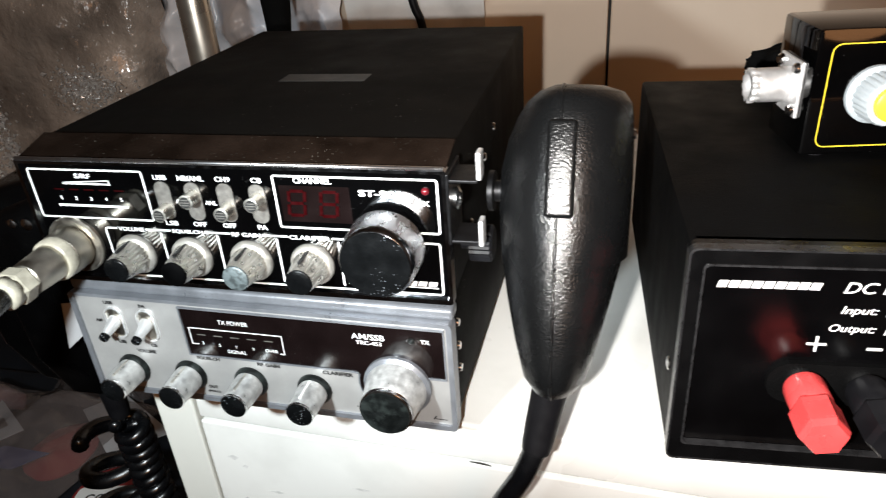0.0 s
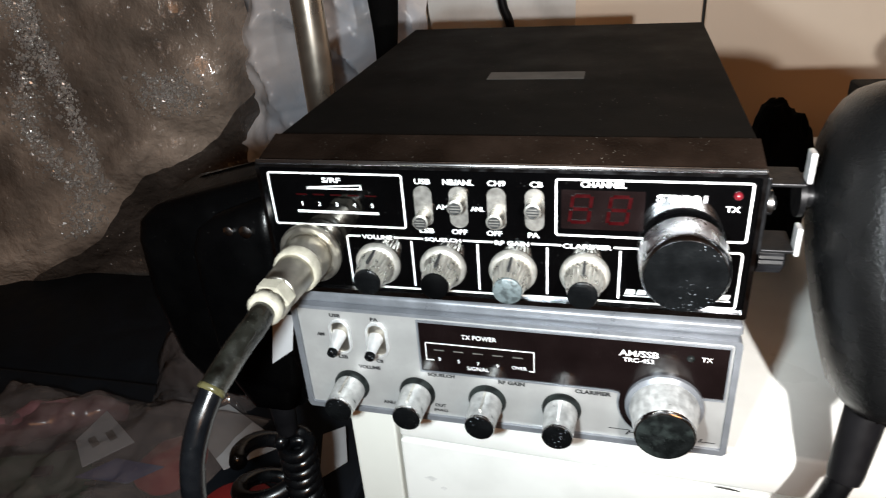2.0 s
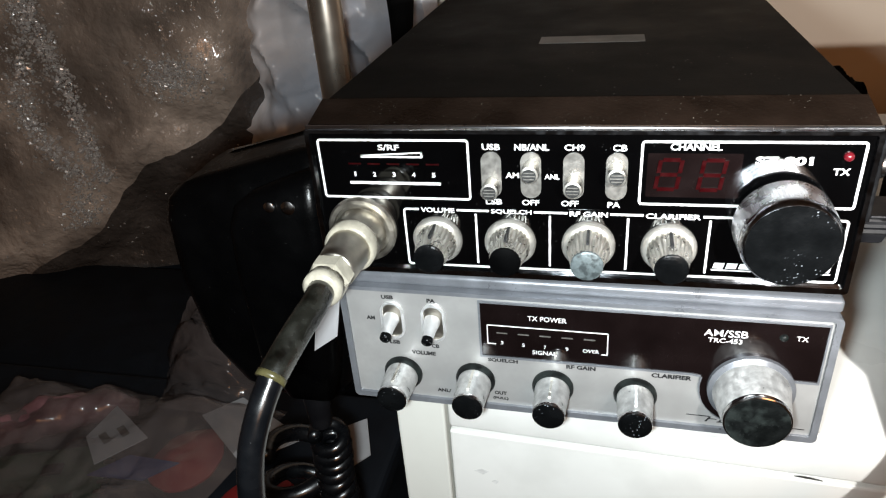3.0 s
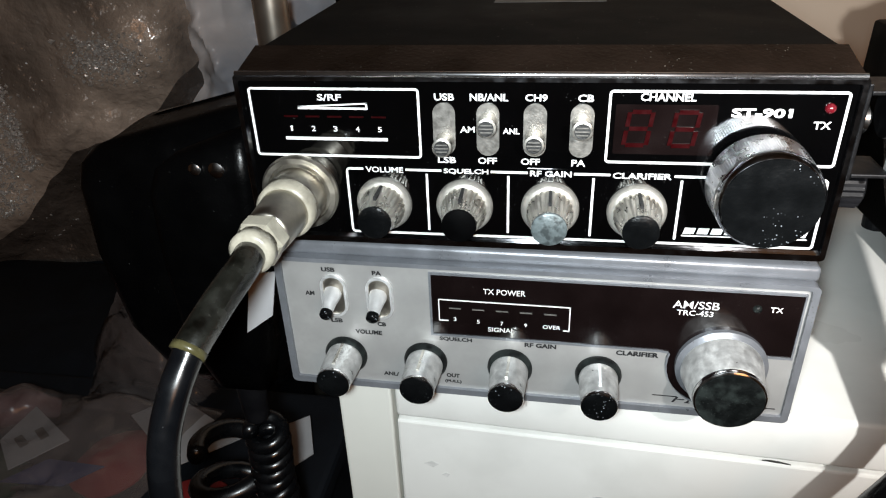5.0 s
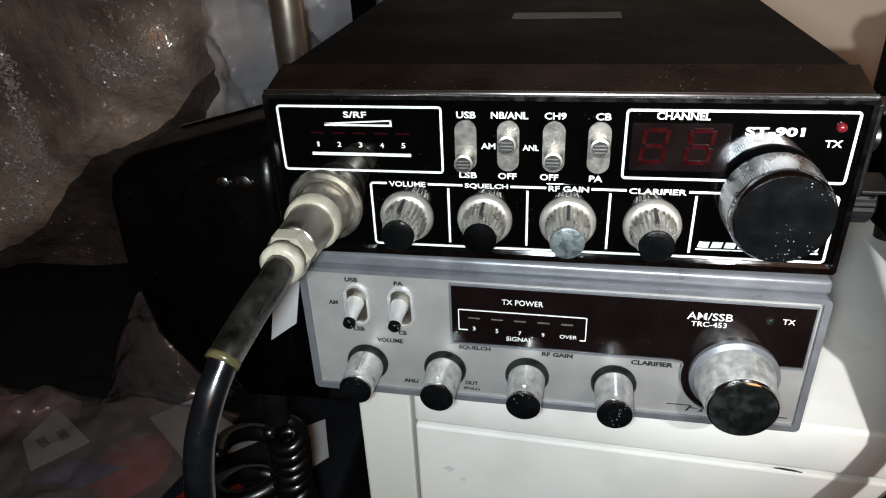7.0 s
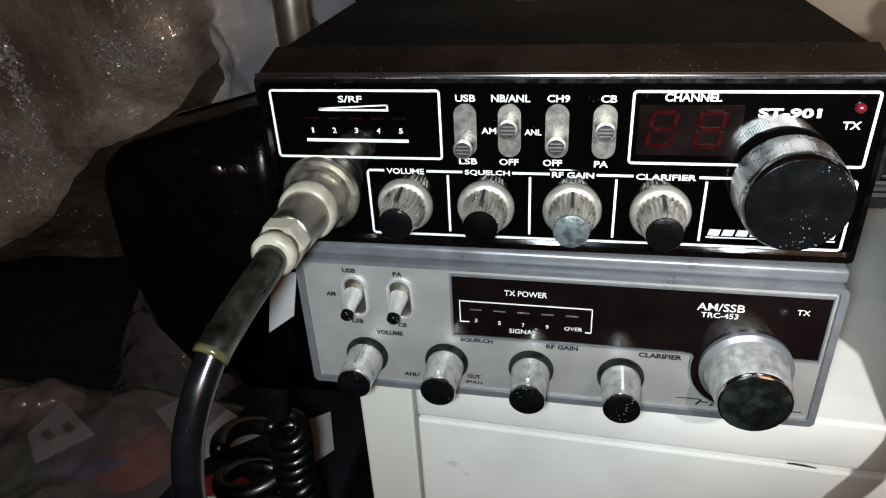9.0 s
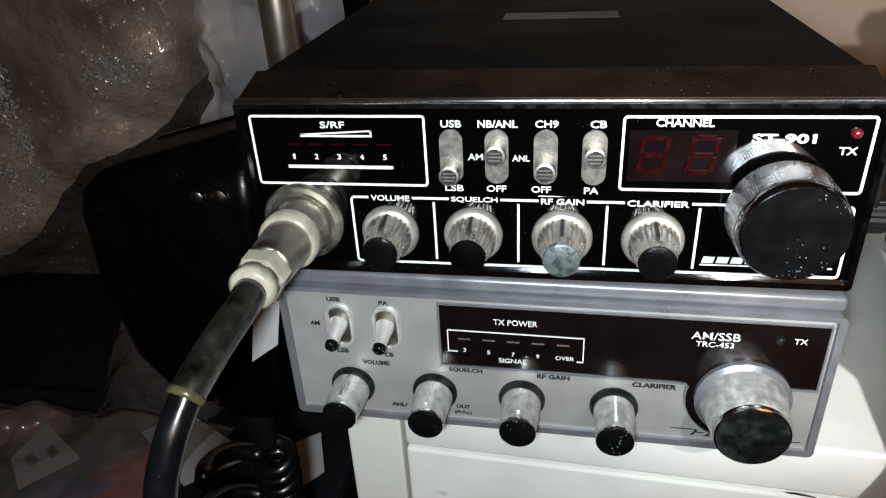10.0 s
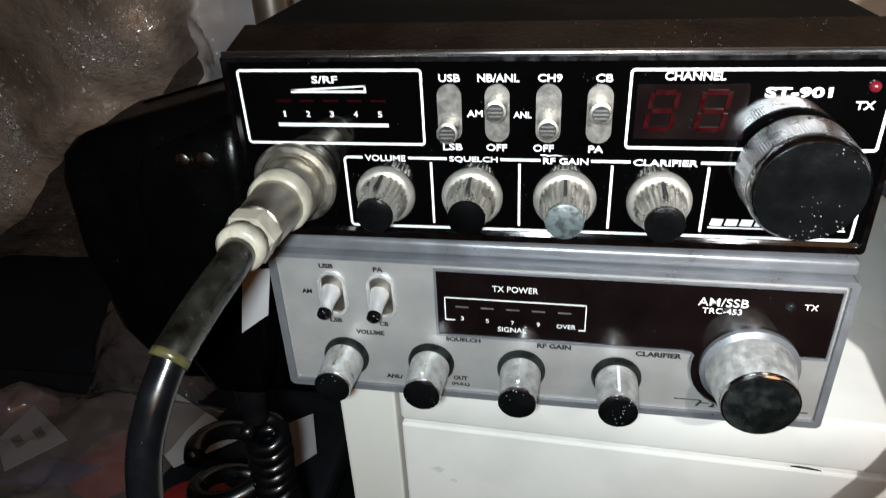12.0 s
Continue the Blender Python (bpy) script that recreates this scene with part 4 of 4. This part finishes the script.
BUBBLE_WRAP = surface("bubble_wrap", (0.52, 0.44, 0.37), 0.2, 0, 0.6, 9, 1.0, 75, coat=0.6, bump_dist=0.006, second=(0.19, 0.16, 0.135), second_scale=5, specks=0.0, speck_scale=95, speck_color=(0.75, 0.75, 0.75), speck_size=0.11)
# opaque, with a darker base colour than the wrap above the fold
DARK_WRAP = surface("dark_wrap", (0.085, 0.072, 0.063), 0.25, 0, 0.6, 9, 1.0, 75, coat=0.4, bump_dist=0.006, specks=0.8, speck_scale=120, speck_color=(0.5, 0.5, 0.5), speck_size=0.07)
PLASTIC_BAG = surface("plastic_bag", (0.84, 0.83, 0.84), 0.3, 0, 0.1, 12, 0.3, 60, second=(0.55, 0.60, 0.68), second_scale=5)

parcel = thing("wrapped_parcel", pose(-0.72, 0.62, FLOOR_Z, 0, 0, 14), "large flat parcel in dusty bubble wrap standing on the floor", "parcel")
part("carton", box(-0.32, 0.24, 0.03, 0.16, 0.0, 1.16, 0.01), NAVY, parcel)


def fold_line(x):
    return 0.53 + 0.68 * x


def wrap_depth(x, z):
    """How far the film stands off the carton: it billows above and is drawn in under a slanting fold."""
    fold = z - fold_line(x)
    billow = 0.04 * min(1.0, max(0.0, 0.5 + fold / 0.12))
    return billow + creased((x, 0, z), 5, 0.03) + crumple((x, 0, z), 16, 0.010)



def film(low, high, nz, mat, label):
    """A sheet of film between two lines over the carton's front."""
    bm, nx, g = bmesh.new(), 90, []
    for j in range(nz + 1):
        row = []
        for i in range(nx + 1):
            u = i / nx
            x = -0.34 + 0.60 * u
            z = low(x) + (high(x) - low(x)) * j / nz
            row.append(bm.verts.new((x, 0.012 - wrap_depth(x, z) + 0.05 * max(0, u - 0.93) / 0.07, z)))
        g.append(row)
    for j in range(nz):
        for i in range(nx):
            bm.faces.new((g[j][i], g[j][i + 1], g[j + 1][i + 1], g[j + 1][i]))
    return part(mat.name, bm, mat, parcel, label, 70)


def fold_edge(x):
    return fold_line(x) + 0.03 * noise.noise(Vector((x * 9, 0, 0))) + 0.008 * noise.noise(Vector((x * 40, 1, 0)))


film(fold_edge, lambda x: 1.18, 90, BUBBLE_WRAP, "dusty brownish bubble wrap")
film(lambda x: min(0.40, fold_edge(x) - 0.05), fold_edge, 60, DARK_WRAP, "darker film below the fold, stretched tight over the dark carton")
# pale half-metal flakes, added where the wrap should sparkle; highlights built as shape
GLINT = surface("bright_flake", (0.85, 0.84, 0.82), 0.34, 0.6, 0.05, 50, coat=1.0, spec=1.0)
rng = random.Random(5)
verts, faces = [], []
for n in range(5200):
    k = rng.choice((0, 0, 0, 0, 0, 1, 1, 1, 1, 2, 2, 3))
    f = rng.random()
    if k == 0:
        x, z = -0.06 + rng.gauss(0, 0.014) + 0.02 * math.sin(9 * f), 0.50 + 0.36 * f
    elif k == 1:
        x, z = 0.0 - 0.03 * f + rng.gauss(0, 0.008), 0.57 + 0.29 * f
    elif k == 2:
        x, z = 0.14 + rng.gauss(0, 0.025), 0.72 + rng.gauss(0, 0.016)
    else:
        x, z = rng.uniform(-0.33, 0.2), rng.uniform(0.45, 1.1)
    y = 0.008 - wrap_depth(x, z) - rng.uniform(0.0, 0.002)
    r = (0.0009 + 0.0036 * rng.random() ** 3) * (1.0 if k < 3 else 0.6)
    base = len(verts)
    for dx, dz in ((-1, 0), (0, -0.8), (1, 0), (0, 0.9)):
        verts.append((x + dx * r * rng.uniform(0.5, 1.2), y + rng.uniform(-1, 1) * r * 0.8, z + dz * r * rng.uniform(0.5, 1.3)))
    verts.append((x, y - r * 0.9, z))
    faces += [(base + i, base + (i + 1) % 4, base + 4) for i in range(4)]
me = bpy.data.meshes.new("glint_flakes")
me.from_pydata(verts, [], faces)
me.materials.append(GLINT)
ob = new("glint_flakes", me)
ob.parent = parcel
tagged(ob, "small bright flakes added as glints on the film", "", "", "stuff")


def white_bag(u, v):
    x, z = -0.64 + 0.42 * u, -0.30 + 0.66 * v
    p = (x + 0.25 * z, 0.3, z * 0.6)
    return (x, 0.70 - 0.06 * math.sin(math.pi * u) + creased(p, 9, 0.085) + creased((x, 2.0, z), 24, 0.016), z)


sheet(90, 130, white_bag, PLASTIC_BAG, "crumpled_bag", "large crumpled white plastic bag behind the radios", "bag", 0.0008, 70)


def white_sheet(u, v):
    x, z = -0.205 + 0.19 * u, -0.10 + 0.42 * v
    return (x - 0.05 * v * (u < 0.02), 0.77 - creased((x, 1.4, z), 5, 0.03), z)


sheet(24, 40, white_sheet, PAPER, "paper_sheet", "sheet of white paper leaning against the cupboard", "paper", 0.0006, 30)
tagged(part("cable", tube(smooth_path([(-0.135, 0.73, 0.30), (-0.115, 0.735, 0.10), (-0.10, 0.74, 0.02), (-0.09, 0.74, -0.3), (-0.1, 0.74, -0.70)]), 0.006, 10), RUBBER, None, "", 60), "thin black cable hanging by the cupboard", "cable")

stand = thing("steel_tube", pose(-0.259, 0.424, FLOOR_Z, 0, 0, 0), "brushed steel tube standing behind the cabinet", "tube")
part("tube", lathe([(0.0165, 0.0), (0.0165, 1.25), (0.0145, 1.252)], 40), STEEL_TUBE, stand, "", 40)
part("foot", lathe([(0.08, 0), (0.08, 0.012), (0.02, 0.02), (0.0166, 0.022)], 48), RUBBER, stand, "", 40)
tagged(part("thick_cable", tube(smooth_path([(-0.215, 0.50, 0.35), (-0.205, 0.50, 0.16), (-0.205, 0.49, 0.05), (-0.225, 0.50, -0.10), (-0.22, 0.5, -0.70)]), lambda f: 0.015 + 0.004 * math.sin(9 * f), 14), CLOTH, None, "", 60),
       "thick black cloth-wrapped cable beside the steel tube", "cable")

# dark padded thing under the parcel's wrap, and bags on a low box
case = thing("dark_case", pose(-0.69, 0.45, FLOOR_Z), "dark fabric-covered case standing on the floor", "case")
part("shell", box(-0.36, 0.36, -0.15, 0.15, 0.0, 0.34, 0.02, 3), NAVY, case, "", 40)
part("lid", box(-0.36, 0.36, -0.15, 0.15, 0.343, 0.42, 0.02, 3), NAVY, case, "", 40)

crate = thing("storage_box", pose(-0.485, 0.095, FLOOR_Z), "dark storage box on the floor beside the cabinet", "box")
part("body", box(-0.305, 0.305, -0.185, 0.185, 0.0, 0.435, 0.006), NAVY, crate)
part("lid", box(-0.315, 0.315, -0.195, 0.195, 0.436, 0.464, 0.006), NAVY, crate)


def card(name, pts, z, mat, label, category, tilt=0.0, thick=0.0012):
    """A flat piece lying on the storage box, its corners seen from above."""
    bm = bmesh.new()
    cy = min(y for _, y in pts)
    top = [bm.verts.new((x, y, z + tilt * (y - cy))) for x, y in pts]
    f = bm.faces.new(top)
    if f.normal.z < 0:
        f.normal_flip()
    bm.normal_update()
    bmesh.ops.solidify(bm, geom=[f], thickness=thick)
    bmesh.ops.recalc_face_normals(bm, faces=bm.faces)
    ob = new(name)
    tagged(ob, label, category)
    part("sheet", bm, mat, ob)
    return ob


c = card("label_card", [(-0.455, 0.160), (-0.424, 0.130), (-0.394, 0.168), (-0.452, 0.204)], -0.222, DULL_PAPER, "small white card with faint marks in a bag", "card")
for k in range(2):
    part("printed_bar", box(-0.008, 0.008, -0.0035, 0.0035, -0.0002, 0.0003), SLOT_GREY, c, "", 0, pose(-0.434 + 0.012 * k, 0.160 + 0.011 * k, -0.2208, 0, 0, -35))
card("blue_card", [(-0.430, 0.124), (-0.375, 0.126), (-0.352, 0.150), (-0.405, 0.152)], -0.230, CARD_BLUE, "dark blue printed card in a bag", "card")


def cushion(name, cx, cy, rx, ry, z, high, mat, label, category):
    """A soft packet with an uneven outline and a puckered top."""
    bm = bmesh.new()
    rings = []
    for i in range(9):
        f = i / 8
        ring = []
        for k in range(36):
            a = 2 * math.pi * k / 36
            w = 1 + 0.10 * noise.noise(Vector((2 * math.cos(a), 2 * math.sin(a), cx * 9)))
            x, y = cx + rx * f * w * math.cos(a), cy + ry * f * w * math.sin(a)
            ring.append(bm.verts.new((x, y, z + high * (1 - f * f) + 0.004 * noise.noise(Vector((x, y, 0)) * 70) * (1 - f))))
        rings.append(ring)
    low = [bm.verts.new((v.co.x, v.co.y, z - 0.002)) for v in rings[-1]]
    for a, b in list(zip(rings, rings[1:])) + [(rings[-1], low)]:
        for k in range(36):
            bm.faces.new((a[k], b[k], b[(k + 1) % 36], a[(k + 1) % 36]))
    bmesh.ops.remove_doubles(bm, verts=rings[0], dist=1e-6)
    bm.faces.new(low)
    bmesh.ops.recalc_face_normals(bm, faces=bm.faces)
    return tagged(part(name, bm, mat, None, "", 50), label, category)


cushion("red_packet", -0.366, 0.176, 0.034, 0.040, -0.254, 0.012, CARD_RED, "round red packet in a clear bag", "packet")
card("white_card", [(-0.372, 0.221), (-0.300, 0.165), (-0.255, 0.205), (-0.342, 0.252)], -0.240, DULL_PAPER, "plain white card on the storage box", "card")
card("folded_paper", [(-0.205, 0.172), (-0.183, 0.190), (-0.195, 0.222), (-0.215, 0.212)], -0.243, DULL_PAPER, "crumpled scrap of white paper", "paper", 0.4)
tin = thing("red_tin", pose(-0.262, 0.118, -0.256), "red round tin with a white label on the lid", "tin")
part("tin_body", lathe([(0.036, 0), (0.037, 0.002), (0.037, 0.018), (0.034, 0.021)], 40), CARD_RED, tin, "", 40)
part("tin_label", plate(rounded(-0.026, 0.026, -0.014, 0.014, 0.006), -0.0006, 0.0002), PAPER, tin, "white paper label", 0, pose(-0.004, -0.006, 0.0212, -90, 0, 12))
lettering("COP", -0.003, 0.0, 0.0100, 0.026, BLACK_INK, tin, -0.0005, 0.02, 0, pose(-0.004, -0.006, 0.0212, -90, 0, 12))
board = thing("circuit_board", pose(-0.470, 0.120, -0.240, 6, 0, 18), "green circuit board with a gold edge connector in a bag", "circuit board")
part("board", box(-0.06, 0.05, -0.05, 0.035, 0.0, 0.0016), GREEN_BOARD, board)
for k in range(7):
    part("pin", box(0.046, 0.056, -0.045 + 0.011 * k, -0.041 + 0.011 * k, 0.0012, 0.003), NICKEL, board)
for x, y, w in ((-0.03, -0.02, 0.012), (0.0, 0.01, 0.009), (0.02, -0.025, 0.008)):
    part("chip", box(x - w, x + w, y - w * 0.6, y + w * 0.6, 0.0016, 0.005, 0.0005), RUBBER, board)


def clear_film():
    """Thin clear plastic: mostly see-through, glossy, lightly tinted."""
    m = surface("clear_film", (0.16, 0.135, 0.13), 0.09, 0, 0.3, 20, 0.8, 45, coat=1.0, bump_dist=0.006)
    m.node_tree.nodes["Principled BSDF"].inputs["Alpha"].default_value = 0.5
    return m


FILM = clear_film()
PINK_FILM = surface("pink_film", (0.22, 0.11, 0.12), 0.16, 0, 0.5, 25, 0.5, 60, coat=1.0, spec=0.9, bump_dist=0.003)


def bag_top(u, v):
    x, y = -0.62 + 0.33 * u, 0.03 + 0.215 * v
    edge = min(u, v, 1 - u, 1 - v) * 6
    return (x - 0.05 * (1 - v) * u, y, -0.247 + min(1, edge) * (0.028 + crumple((x, y, 0), 22, 0.022)))


bag = sheet(60, 50, bag_top, FILM, "film", "", "")
clear = thing("clear_bag", pose(-0.46, 0.13, -0.25), "shiny clear plastic bag of cards on the storage box", "bag")
bag.parent = clear
bag.matrix_parent_inverse = clear.matrix_basis.inverted()
bm = tube(smooth_path([(-0.70, 0.050, -0.226), (-0.62, 0.108, -0.222), (-0.545, 0.160, -0.220), (-0.475, 0.206, -0.224), (-0.445, 0.222, -0.234)], 14), lambda f: 0.019 - 0.010 * max(0, f - 0.7) / 0.3, 28)
for v in bm.verts:
    v.co += v.normal * 0 + Vector((0, 0, 1)) * (0.006 - crumple(v.co, 30, 0.014)) + Vector((0.004 * noise.noise(v.co * 60), 0, 0))
part("rolled_edge", bm, PINK_FILM, clear, "crinkled pinkish rolled edge of the bag", 35, clear.matrix_basis.inverted())


def bag_side(u, v):
    x, y = -0.44 + 0.15 * u, 0.235 + 0.05 * v
    return (x, y, -0.250 + 0.12 * v * math.sin(math.pi * min(1, 0.15 + u)) - crumple((x, y, v), 24, 0.03))


sheet(30, 24, bag_side, FILM, "bag_end", "crumpled glossy end of a clear plastic bag", "bag", 0.0, 30)
